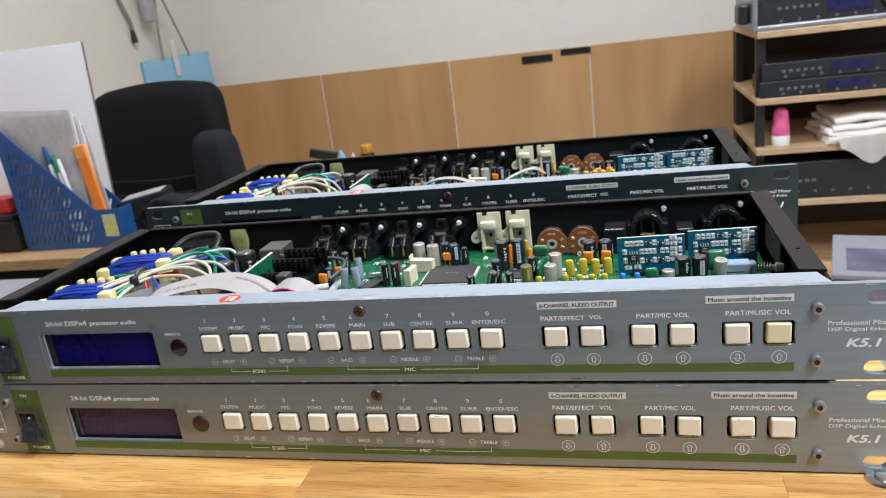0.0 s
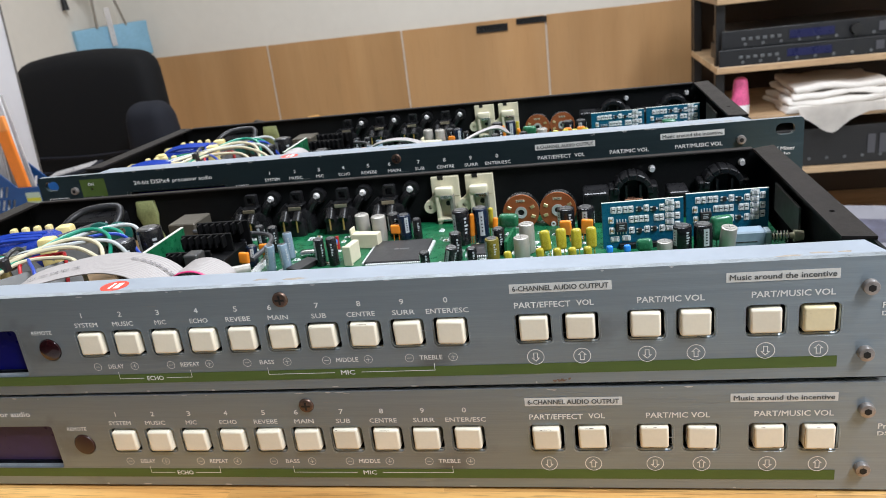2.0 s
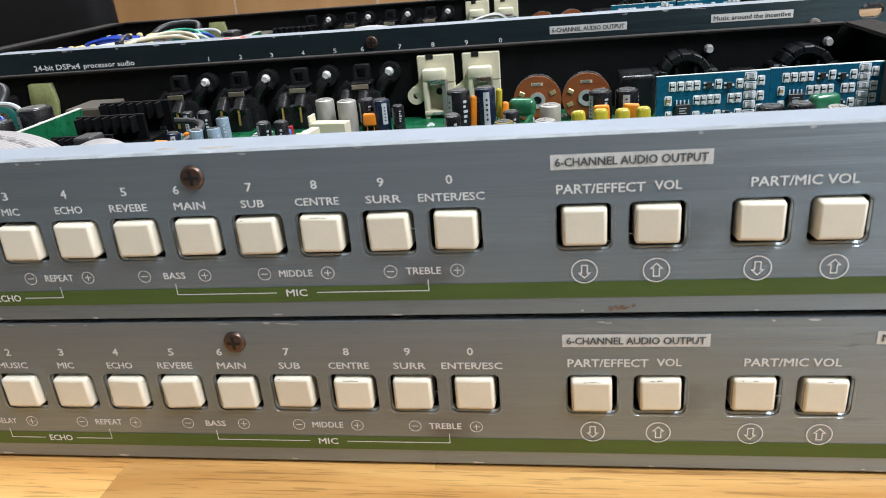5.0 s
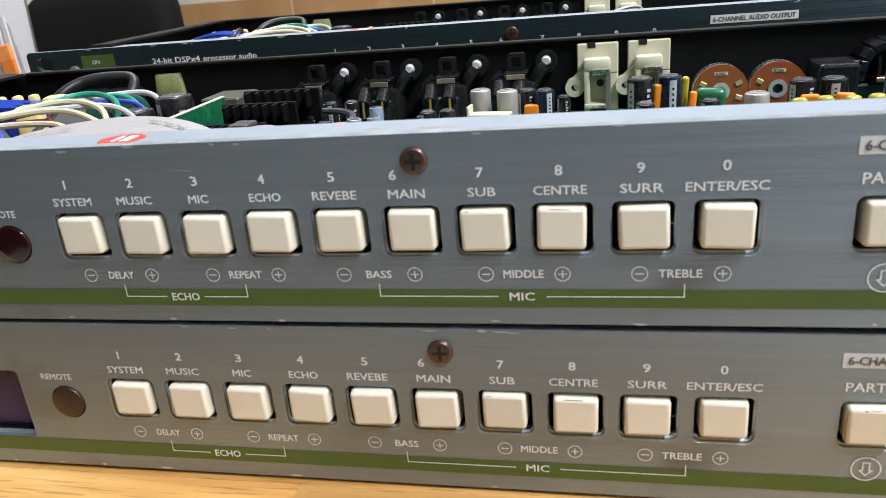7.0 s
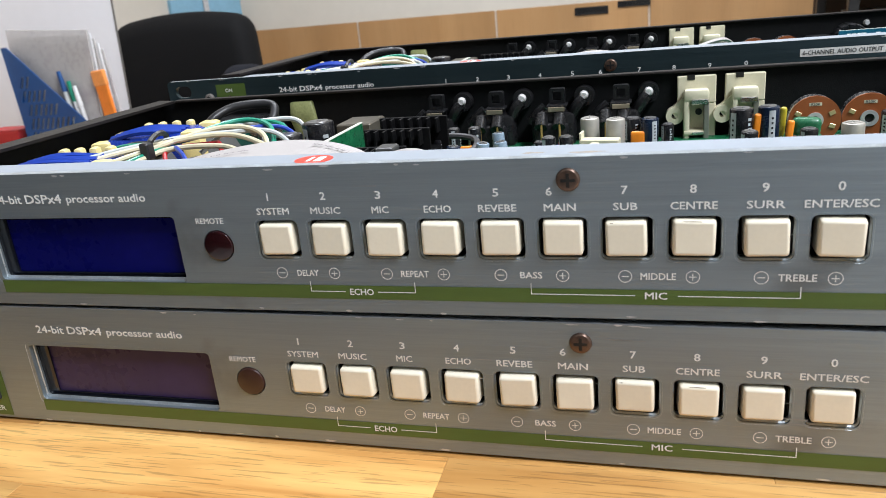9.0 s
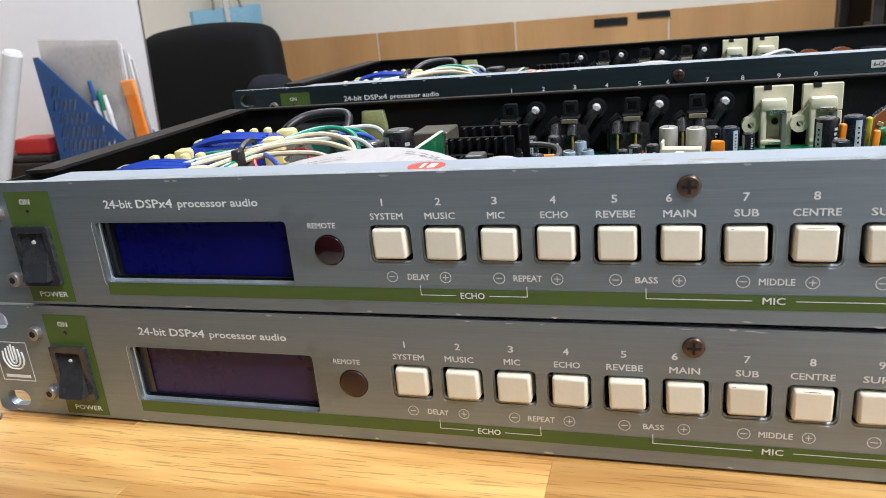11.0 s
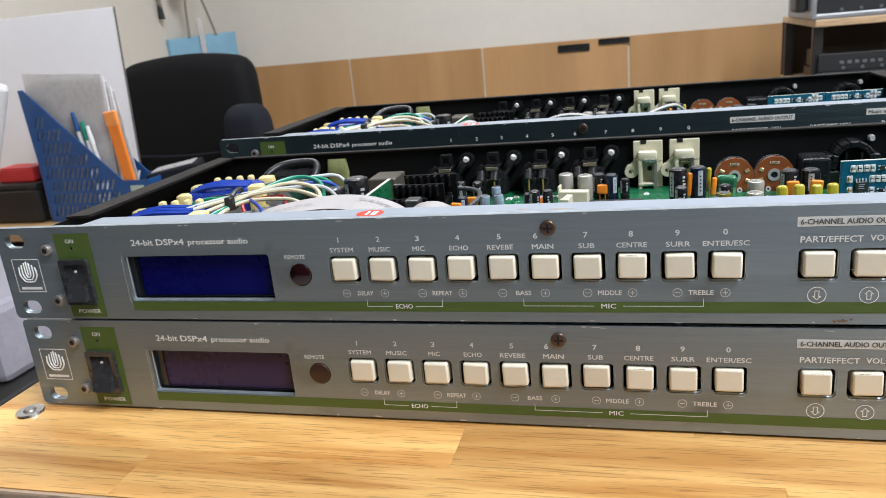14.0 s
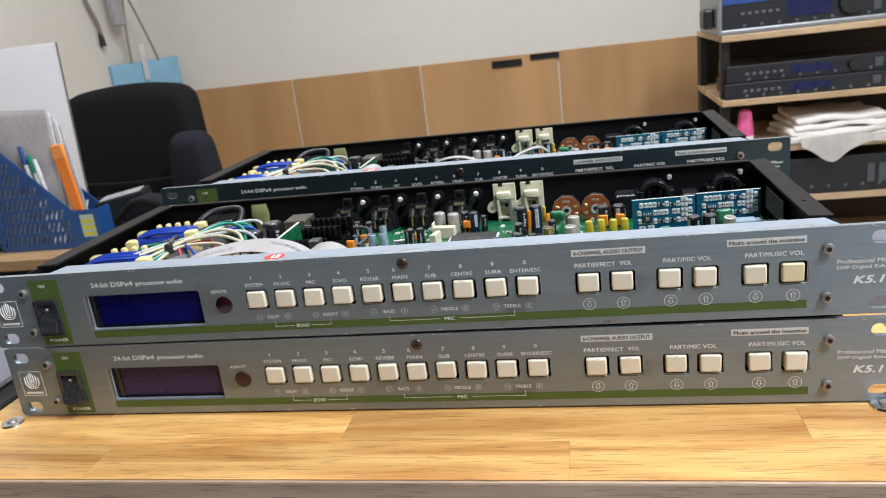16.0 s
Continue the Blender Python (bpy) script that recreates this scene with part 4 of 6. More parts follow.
def soic_mesh():
    pcs = [(box(-0.0025, 0.0025, -0.0014, -0.0002, -0.0022, 0.0022, 0.0002, 1), CHIP)]
    for k in range(4):
        x = -0.0019 + 0.00127 * k
        for s in (-1, 1):
            pcs.append((box(x - 0.0002, x + 0.0002, -0.0005, 0, min(s * 0.0022, s * 0.0035), max(s * 0.0022, s * 0.0035)), SOLDER))
    for k in range(3):
        pcs.append((box(-0.0012, 0.0012 - 0.0004 * (k % 2), -0.00145, -0.0014, 0.0008 - 0.0008 * k, 0.0011 - 0.0008 * k), CAP_MARK))
    return multi_mesh("chip", pcs, False)


SOIC = soic_mesh()


def daughter_board(unit, x0, x1, y, z0, z1, turn):
    at = pose((x0 + x1) / 2, y, z0, 0, 0, turn)
    w, h = x1 - x0, z1 - z0
    bd = multi("daughter_board", [(box(-w / 2, w / 2, 0, 0.0014, 0, h, 0.0001, 1), PCB_BLUE), (box(-w / 2, w / 2, 0.0001, 0.0013, h, h + 0.0001), mat("cut_fibreglass", (0.55, 0.58, 0.50), 0.6))], unit, "blue upright circuit board with white-outlined chip parts", at, False)

    def put(u, v, kind):
        shared("chip_part", SMD[kind], bd, Matrix.Translation(((u - 0.5) * w, 0, (1 - v) * h)))

    for v, us in ((0.155, (0.142, 0.214, 0.290, 0.357, 0.55)), (0.37, (0.362, 0.421, 0.483, 0.544, 0.67, 0.73)), (0.60, (0.362, 0.55, 0.737))):
        for u in us:
            put(u, v, "plain")
    for u, v in ((0.737, 0.165), (0.925, 0.14), (0.925, 0.36), (0.925, 0.55)):
        put(u, v, "plain")
    for u, v in ((0.107, 0.36), (0.115, 0.585)):
        put(u, v, "tan")
    for u, v in ((0.464, 0.16), (0.643, 0.18), (0.464, 0.61), (0.643, 0.59)):
        put(u, v, "transistor")
    for k in range(5):
        put(0.831, 0.07 + 0.135 * k, "wide")
    put(0.15, 0.77, "wide")
    put(0.29, 0.76, "wide")
    shared("chip", SOIC, bd, Matrix.Translation(((0.236 - 0.5) * w, 0, 0.49 * h)))
    hd = box(-w * 0.30, w * 0.42, -0.0028, -0.0002, 0.0006, 0.0034, 0.0002, 1)
    hdr = part("pin_header", hd, JACK, bd, "black pin header")
    return bd


def qfp(board, x0, x1, y0, y1, n, z=PZ):
    """A flat square chip with its fine leads on all sides."""
    cx, cy, w, d = (x0 + x1) / 2, (y0 + y1) / 2, x1 - x0, y1 - y0
    pcs = [(box(-w / 2, w / 2, -d / 2, d / 2, 0.0003, 0.0019, 0.0003, 1), CHIP)]
    b = bmesh.new()
    for k in range(n):
        t = (k + 0.5) / n - 0.5
        for s in (-1, 1):
            box(t * w * 0.94 - w / n * 0.25, t * w * 0.94 + w / n * 0.25, s * d / 2 if s > 0 else -d / 2 - 0.0014, d / 2 + 0.0014 if s > 0 else -d / 2, 0.0001, 0.0011, 0, 1, b)
            box(s * w / 2 if s > 0 else -w / 2 - 0.0014, w / 2 + 0.0014 if s > 0 else -w / 2, t * d * 0.94 - d / n * 0.25, t * d * 0.94 + d / n * 0.25, 0.0001, 0.0011, 0, 1, b)
    pcs.append((b, SOLDER))
    pcs.append((box(-w * 0.10, -w * 0.02, d * 0.02, d * 0.09, 0.0019, 0.00194), mat("chip_print", (0.10, 0.10, 0.10), 0.5)))
    pcs.append((box(0.0, w * 0.16, d * 0.02, d * 0.08, 0.0019, 0.00194), mat("chip_print", (0.10, 0.10, 0.10), 0.5)))
    return multi("chip", pcs, board, "large flat black chip with fine leads", pose(cx, cy, z), False)


def phono_jack(unit, x):
    """A black moulded phono socket with its locking tab, two gold pins and a screw."""
    y = 0.1535
    pcs = [(box(-0.0115, 0.0075, -0.010, 0, 0.006, 0.024, 0.0015, 2), JACK),
           (box(-0.0100, 0.0050, -0.0155, -0.010, 0.006, 0.0205, 0.0020, 2), JACK),
           (cyl((-0.007, -0.006, 0.021), (0.003, -0.006, 0.021), 0.006, None, 18), JACK),
           (ring_plate(rrect(0.0, 0.031, 0.0066, 0.0068, 0.0008), rrect(0.0, 0.0312, 0.0036, 0.0036, 0.0004), -0.0085, -0.0045), JACK),
           (box(-0.0044, 0.0044, -0.0125, -0.0045, 0.0268, 0.0280, 0.0004, 1), JACK),
           (box(-0.0036, 0.0036, -0.0131, -0.0126, 0.0252, 0.0272, 0.0002, 1), mat("bronze_spring", (0.42, 0.36, 0.27), 0.35, 0.8))]
    arm = tube([(-0.0125, -0.007, 0.0205), (-0.0085, -0.008, 0.0245), (-0.0055, -0.008, 0.027)], 0.0020, 8, 4)
    pcs.append((arm, JACK))
    pcs.append((tube([(0.0055, -0.006, 0.0215), (0.0085, -0.007, 0.0265), (0.0108, -0.006, 0.0290)], 0.0026, 8, 4), JACK))
    pcs.append((cyl((0.0112, -0.005, 0.0300), (0.0112, 0.0003, 0.0300), 0.0042, 0.0045, 20), JACK))
    pcs.append((cyl((0.0112, -0.0070, 0.0306), (0.0112, -0.005, 0.0306), 0.0013, 0.0020, 14), SCREW_BRIGHT))
    for dx in (-0.0065, 0.0012):
        pcs.append((cyl((dx, -0.0165, 0.0190), (dx, -0.0110, 0.0235), 0.0028, 0.0026, 16), JACK))
        pcs.append((cyl((dx + 0.0005, -0.0182, 0.0140), (dx + 0.0005, -0.0172, 0.0215), 0.00055, None, 8), GOLD))
    return multi("phono_socket", pcs, unit, "black moulded phono socket with gold pins", pose(x, y, 0.0068))


def ivory_socket(unit, x):
    pcs = [(box(-0.0075, 0.0080, -0.0030, 0, 0.030, 0.0415, 0.0004, 1), IVORY), (box(-0.0050, 0.0080, -0.0028, 0, 0.012, 0.030, 0.0004, 1), IVORY),
           (box(-0.0050, -0.0026, -0.0085, -0.0030, 0.012, 0.035, 0.0008, 2), IVORY), (box(-0.0050, 0.0050, -0.0090, -0.0030, 0.0315, 0.0365, 0.0012, 2), IVORY),
           (box(-0.0050, 0.0046, -0.0090, -0.0030, 0.0175, 0.0195, 0.0006, 2), IVORY), (box(-0.0056, 0.0030, -0.0085, -0.0030, 0.0115, 0.0150, 0.0006, 2), IVORY),
           (box(-0.0020, 0.0046, -0.0096, -0.0088, 0.0305, 0.0325, 0.0002, 1), STEEL), (box(0.0030, 0.0050, -0.0092, -0.0032, 0.0150, 0.0315, 0.0003, 1), mat("dull_contact", (0.30, 0.29, 0.26), 0.4, 0.6)),
           (box(-0.0015, 0.0030, -0.0096, -0.0088, 0.0180, 0.0190, 0.0001, 1), STEEL),
           (cyl((0.0012, -0.0032, 0.0265), (0.0012, -0.0036, 0.0265), 0.0014, None, 14), SOCKET),
           (box(-0.0035, -0.0005, -0.0032, 0.0001, 0.0398, 0.0418), SOCKET)]
    lug = plate(circle(-0.0085, 0.0255, 0.0036, 20), [circle(-0.0085, 0.0255, 0.0013, 14)], -0.0060, -0.0010)
    pcs.append((lug, IVORY))
    pcs.append((plate([(-0.0105, 0.0280), (-0.0068, 0.0229), (-0.0040, 0.0260), (-0.0050, 0.0330)], [], -0.0055, -0.0012), IVORY))
    return multi("optical_socket", pcs, unit, "ivory nylon socket frame on the rear wall", pose(x - 0.0006, 0.1535, 0.0011))


def pot(unit, x, y, z):
    """A brown phenolic rotary control seen from its back."""
    pcs = [(plate(circle(0, 0, 0.0093, 36), [circle(0, 0, 0.0026, 18)], 0, 0.0012), POT),
           (cyl((0, 0.0013, 0), (0, 0.0075, 0), 0.0091, None, 36, None, 0.0006), STEEL),
           (ring_plate(circle(0, 0, 0.0031, 20), circle(0, 0, 0.0017, 20), -0.0005, 0.0012), mat("pale_rivet", (0.62, 0.62, 0.64), 0.35, 0.5)),
           (cyl((0, 0.0005, 0), (0, 0.0012, 0), 0.0018, None, 6), SOCKET)]
    for a in (25, 155, -20, -160):
        c, s = math.cos(radians(a)), math.sin(radians(a))
        b = box(-0.0011, 0.0011, -0.0005, 0, -0.0008, 0.0008, 0.0001, 1)
        bmesh.ops.transform(b, matrix=pose(0.0066 * c, 0, 0.0066 * s, 0, -a, 0), verts=b.verts)
        pcs.append((b, mat("pale_brass_tab", (0.62, 0.50, 0.28), 0.35, 0.6)))
    pcs.append((box(-0.0022, 0.0022, -0.0001, 0, 0.0056, 0.0068), IVORY))
    for s in (-1, 1):
        pcs.append((plate(circle(s * 0.0026, -0.0072, 0.0013, 14), [circle(s * 0.0026, -0.0072, 0.0006, 10)], -0.0006, 0), SOLDER))
    pcs.append((box(-0.0050, 0.0050, 0, 0.0012, -0.0120, -0.0060, 0.0003, 1), POT))
    p = multi("rotary_control", pcs, unit, "brown rotary control with its back showing", pose(x, y, z, 0, 0, rnd.uniform(-4, 4)))
    shared("legend", text_mesh("B20K", 0.0034, 0.0010, INK_DARK), p, Matrix.Translation((0, -0.00016, 0.0062)))
    return p


def din_socket(unit, x):
    sk = part("round_socket", box(-0.0125, 0.0125, -0.012, 0, 0.0100, 0.0238, 0.0008, 1), JACK, unit, "black round moulded socket on the rear wall", False, pose(x, 0.1535, 0))
    for k in range(7):
        a = radians(10 + 160 * k / 6)
        b = box(-0.0021, 0.0021, -0.013, 0, -0.0016, 0.0016, 0.0005, 1)
        bmesh.ops.transform(b, matrix=Matrix.Translation((0.0085 * math.cos(a), 0, 0.0285 + 0.0085 * math.sin(a))) @ pose(0, 0, 0, 0, 90 - math.degrees(a), 0), verts=b.verts)
        part("shell_segment", b, JACK, sk)
    for s in (-1, 1):
        part("socket_ear", box(min(s * 0.0125, s * 0.0070), max(s * 0.0125, s * 0.0070), -0.012, 0, 0.0240, 0.0320, 0.0008, 1), JACK, sk)
        part("inner_rib", box(s * 0.0035 - 0.0005, s * 0.0035 + 0.0005, -0.0135, -0.004, 0.0262, 0.0330), JACK, sk)
    part("socket_well", box(-0.0070, 0.0070, -0.004, 0, 0.0240, 0.0340), SOCKET, sk)
    part("contact", box(-0.0045, 0.0045, -0.0145, -0.010, 0.0245, 0.0262, 0.0003, 1), mat("copper_tongue", (0.45, 0.22, 0.14), 0.3, 0.8), sk, "copper contact tongue")
    part("screw", cyl((0.0105, -0.0030, 0.0378), (0.0105, 0, 0.0378), 0.0013, 0.0019, 14), SCREW_BRIGHT, sk, "bright screw", True)
    return sk


def choke(unit, x, y, turn, z=0.018):
    """A mains choke: blue taped winding on a pale yellow bobbin."""
    b = box(-0.021, 0.021, -0.014, 0.014, 0.003, 0.0205, 0.006, 4)
    for v in b.verts:
        v.co += 0.0012 * Vector((noise.noise(v.co * 160), noise.noise(v.co * 160 + Vector((9, 0, 0))), noise.noise(v.co * 160 + Vector((0, 7, 0)))))
    ch = part("mains_choke", b, BLUE_TAPE, unit, "blue taped mains choke on a yellow bobbin", True, pose(x, y, z, 0, 0, turn))
    for sx in (-1, 1):
        for sy in (-1, 1):
            part("bobbin_corner", box(sx * 0.020 - 0.0045, sx * 0.020 + 0.0045, sy * 0.011 - 0.004, sy * 0.011 + 0.004, 0.0, 0.0195 + (0.002 if sx > 0 else 0), 0.0018, 2), YELLOW_TAPE, ch, "pale yellow bobbin corner", True)
    for k in range(4):
        part("bobbin_tooth", box(-0.011 + 0.0066 * k, -0.0075 + 0.0066 * k, 0.0105, 0.0150, 0.010, 0.0225, 0.0012, 2), YELLOW_TAPE, ch, "pale yellow bobbin tooth", True)
    part("tape_patch", box(-0.010, 0.004, -0.0160, -0.0125, 0.003, 0.0150, 0.0015, 2), YELLOW_TAPE, ch, "yellow tape patch", True)
    for k in range(3):
        part("winding", tube([(-0.016, -0.010 + 0.005 * k, 0.0200), (-0.002, -0.012 + 0.006 * k, 0.0222), (0.014, -0.008 + 0.005 * k, 0.0205)], 0.0013, 6, 4), W_BLUE, ch, "", True)
    return ch


def ribbon(unit, path, width, wires, label, edge=True, side=(0, 1, 0), printed=False):
    """A flat ribbon cable along a line, ridged wire by wire, with its red edge wire."""
    line = spline(path, 10)
    side = Vector(side).normalized()
    b, e = bmesh.new(), bmesh.new()
    rows = []
    m = wires * 4
    for i, p in enumerate(line):
        d = (line[min(i + 1, len(line) - 1)] - line[max(i - 1, 0)]).normalized()
        s = (side - d * side.dot(d)).normalized()
        up = d.cross(s)
        if up.z < 0 and abs(d.z) < 0.95:
            up = -up
        rows.append([(p + s * (k / m - 0.5) * width + up * 0.00035 * abs(math.sin(math.pi * k / 4))) for k in range(m + 1)])
    for tgt, lo, hi in ((b, 4 if edge else 0, m), (e, 0, 4)):
        if tgt is e and not edge:
            continue
        vs = [[tgt.verts.new(c) for c in r[lo:hi + 1]] for r in rows]
        for r0, r1 in zip(vs, vs[1:]):
            for k in range(len(r0) - 1):
                tgt.faces.new((r0[k], r0[k + 1], r1[k + 1], r1[k]))
        bmesh.ops.recalc_face_normals(tgt, faces=tgt.faces[:])
        bmesh.ops.solidify(tgt, geom=tgt.faces[:], thickness=0.0006)
    if printed:
        for j, (lo, hi) in enumerate(((0.16, 0.42), (0.58, 0.84))):
            marks = bmesh.new()
            for i in range(int(lo * len(line)) * 2, int(hi * len(line)) * 2):
                if i % 5 == 4:
                    continue
                p, q = line[i // 2], line[min(i // 2 + 1, len(line) - 1)]
                d = (q - p).normalized()
                sd = (side - d * side.dot(d)).normalized()
                up = d.cross(sd)
                up = -up if up.z < 0 else up
                c = p.lerp(q, 0.5 * (i % 2)) + up * 0.0010 + sd * width * (0.14 - 0.3 * j)
                h = 0.0006 + 0.0003 * (i % 3)
                marks.faces.new([marks.verts.new(c + d * a * 0.00028 + sd * e * h) for a, e in ((-1, -1), (1, -1), (1, 1), (-1, 1))])
            part("printed_marks", marks, mat("grey_ribbon_print", (0.13, 0.12, 0.125), 0.6), unit, "faded grey print along the cable")
    return multi("ribbon_cable", [(b, RIBBON)] + ([(e, RIBBON_RED)] if edge else []), unit, label)


def wire(unit, pts, m, r=0.00085, label=""):
    return part("wire", tube([(x, y, z - 0.0456 - 0.4 * max(0.0, z - 0.0816)) for x, y, z in pts], r, 8, 8), m, unit, label, True)


FIN = mat("matt_black_fins", (0.005, 0.005, 0.0055), 0.5, 0, 0.2, 200, spec=0.12)


def interior(unit, kind):
    main = part("circuit_board", box(-0.0830, 0.2060, 0.0200, 0.1500, PZ - 0.0016, PZ, 0.0001, 1), PCB, unit, "green main circuit board crowded with parts")
    part("power_board", box(-0.2060, -0.0860, 0.0200, 0.1500, 0.0160, 0.0176, 0.0001, 1), mat("tan_phenolic_board", (0.24, 0.15, 0.07), 0.5, 0, 0.2, 90), unit, "tan power supply board")
    for x in (-0.066, -0.0385, -0.0115, 0.0155):
        phono_jack(unit, x)
    ivory_socket(unit, 0.0465)
    ivory_socket(unit, 0.0655)
    pot(unit, 0.0882, 0.1300, 0.0257)
    pot(unit, 0.1070, 0.1300, 0.0258)
    din_socket(unit, 0.1455)
    din_socket(unit, 0.1900)
    part("relay", box(0.1200, 0.1330, 0.1300, 0.1480, PZ, 0.0330, 0.0012), JACK, main, "dark grey relay block")
    part("relay", box(0.1620, 0.1720, 0.1300, 0.1480, PZ, 0.0310, 0.0012), JACK, main, "dark grey relay block")
    daughter_board(unit, 0.1280, 0.1640, 0.0930, 0.0165, 0.0392, 3)
    daughter_board(unit, 0.1662, 0.2025, 0.1030, 0.0165, 0.0380, 3)
    # chips
    qfp(main, 0.0140, 0.0432, 0.0865, 0.1165, 28)
    qfp(main, 0.0646, 0.0751, 0.0897, 0.1040, 10)
    for x, y, r, h, m, lean, turn in (
            (-0.0088, 0.0906, 0.0026, 0.0112, CAP_BLACK, 2, 20), (-0.0021, 0.0906, 0.0026, 0.0112, CAP_BLACK, -1, -15),
            (-0.0336, 0.0868, 0.0024, 0.0108, CAP_PALE, 6, 40), (-0.0422, 0.1145, 0.0026, 0.0115, CAP_BLACK, 3, 10), (-0.0298, 0.1040, 0.0024, 0.0108, CAP_PALE, -3, 0),
            (-0.0250, 0.0859, 0.0024, 0.0110, CAP_PALE, -4, 30), (-0.0526, 0.1221, 0.0026, 0.0100, CAP_BLACK, 0, 60), (-0.0555, 0.1088, 0.0030, 0.0085, CAP_BLACK, 0, 0),
            (-0.0469, 0.0954, 0.0028, 0.0080, CAP_NAVY, 4, 80),
            (0.0036, 0.1278, 0.0038, 0.0110, CAP_WHITE, 0, 0), (0.0141, 0.1221, 0.0038, 0.0112, CAP_WHITE, 0, 40), (0.0207, 0.1288, 0.0034, 0.0100, CAP_BLACK, 0, 0), (0.0274, 0.1240, 0.0034, 0.0105, CAP_NAVY, 0, 90),
            (0.0598, 0.1107, 0.0042, 0.0150, CAP_BLACK, 0, 10), (0.0694, 0.1126, 0.0038, 0.0150, CAP_NAVY, 0, 70), (0.0598, 0.0878, 0.0028, 0.0112, CAP_BLACK, 3, 0),
            (0.0579, 0.0783, 0.0028, 0.0080, CAP_BLACK, 14, 30), (0.0465, 0.0773, 0.0024, 0.0060, CAP_BLACK, 0, 0), (0.0779, 0.0811, 0.0032, 0.0095, CAP_OLIVE, 0, 0), (0.0798, 0.0935, 0.0028, 0.0100, CAP_BLACK, 0, 0),
            (0.0913, 0.0821, 0.0036, 0.0090, CAP_WHITE, 0, 0), (0.0932, 0.0935, 0.0036, 0.0115, CAP_WHITE, 0, 0), (0.1113, 0.1154, 0.0042, 0.0110, CAP_BLACK, 0, 0), (0.1208, 0.1154, 0.0042, 0.0110, CAP_BLACK, 0, 50),
            (0.1618, 0.0821, 0.0040, 0.0100, CAP_BLACK, 0, 0), (0.1704, 0.0811, 0.0040, 0.0105, CAP_BLACK, 0, 70), (0.1799, 0.0792, 0.0034, 0.0095, CAP_WHITE, 8, 0), (0.1542, 0.0811, 0.0034, 0.0035, CAP_WHITE, 0, 0),
            (0.0684, 0.0792, 0.0024, 0.0060, CAP_BLACK, 0, 0), (-0.0136, 0.1030, 0.0024, 0.0070, CAP_BLACK, 0, 0), (0.0341, 0.1230, 0.0024, 0.0080, CAP_BLACK, 0, 0)):
        cap(main, x, y, r, h, m, lean, turn)
    for x, y in ((0.1027, 0.0802), (0.1094, 0.0811), (0.1160, 0.0802), (0.1227, 0.0811)):
        film_cap(main, x, y, 0.0046, 0.0098, 0.0034, TANT, "yellow dipped film capacitor")
    for x, y in ((0.0998, 0.0763), (0.1075, 0.0754), (0.1141, 0.0754), (0.1208, 0.0754), (0.0856, 0.0744)):
        film_cap(main, x, y, 0.0036, 0.0050, 0.0030, TANT, "yellow dipped film capacitor", BZ)
    for x, y, h in ((0.1113, 0.1049, 0.0075), (0.1208, 0.1049, 0.0075), (0.0646, 0.1107, 0.0120), (0.0760, 0.1107, 0.0090), (0.0227, 0.1221, 0.0050), (-0.0422, 0.1011, 0.0060), (-0.0488, 0.0897, 0.0060), (-0.0059, 0.1011, 0.0050)):
        film_cap(main, x, y, 0.0056 if h < 0.008 else 0.0026, h, 0.0022, ORANGE_DISC, "orange disc capacitor", BZ + 0.0005)
    film_cap(main, 0.0827, 0.1164, 0.0100, 0.0070, 0.0050, GREEN_FILM, "green film capacitor", BZ + 0.0025)
    film_cap(main, 0.1789, 0.0849, 0.0095, 0.0110, 0.0045, GREEN_FILM, "green film capacitor", BZ + 0.001)
    film_cap(main, 0.1456, 0.0792, 0.0070, 0.0055, 0.0040, GREEN_FILM, "green film capacitor", BZ)
    film_cap(main, 0.0741, 0.1145, 0.0024, 0.0110, 0.0024, TANT, "slim yellow dipped capacitor", BZ + 0.003)
    for x, y in ((0.1380, 0.0783), (0.1303, 0.0783), (-0.0078, 0.1107)):
        film_cap(main, x, y, 0.0030, 0.0035, 0.0022, mat("blue_bead", (0.02, 0.22, 0.72), 0.35), "small blue bead capacitor", BZ)
    # ivory connectors
    b = box(-0.0016, 0.0016, -0.0060, 0.0060, 0, 0.0095, 0.0003, 1)
    box(-0.0016, 0.0030, -0.0062, -0.0048, 0, 0.0100, 0.0003, 1, b)
    part("pin_connector", b, IVORY, main, "ivory pin connector", False, pose(0.0065, 0.0935, PZ, 0, 0, -12))
    b = box(-0.0085, 0.0085, -0.0028, 0.0028, 0, 0.0070, 0.0003, 1)
    box(-0.0085, -0.0075, -0.0028, 0.0028, 0.0070, 0.0095, 0.0002, 1, b)
    pc = part("pin_connector", b, IVORY, main, "ivory pin connector", False, pose(0.0084, 0.1145, PZ, 0, 0, -8) @ Matrix.Diagonal((0.9, 1, 1.1, 1)))
    part("wire_end", cyl((-0.0069, 0.1135, PZ), (-0.0069, 0.1135, BZ + 0.004), 0.0009, None, 8), W_RED, main, "", True)
    part("crystal", box(-0.0055, 0.0055, -0.0020, 0.0020, 0, 0.0036, 0.0014, 3), STEEL, main, "bright steel quartz crystal can", True, pose(-0.0193, 0.1049, PZ, 0, 0, 5))
    part("chip", box(-0.0040, 0.0040, -0.0080, 0.0080, 0.0003, 0.0028, 0.0002, 1), CHIP, main, "black chip", False, pose(-0.0174, 0.0878, PZ, 0, 0, -22))
    # pin rows, small chip parts and printed outlines
    prow = bmesh.new()
    for i in range(2):
        for k in range(12):
            cyl((0.0022 * i, 0.0020 * k, 0), (0.0022 * i, 0.0020 * k, 0.0022), 0.0007, 0.0005, 8, prow)
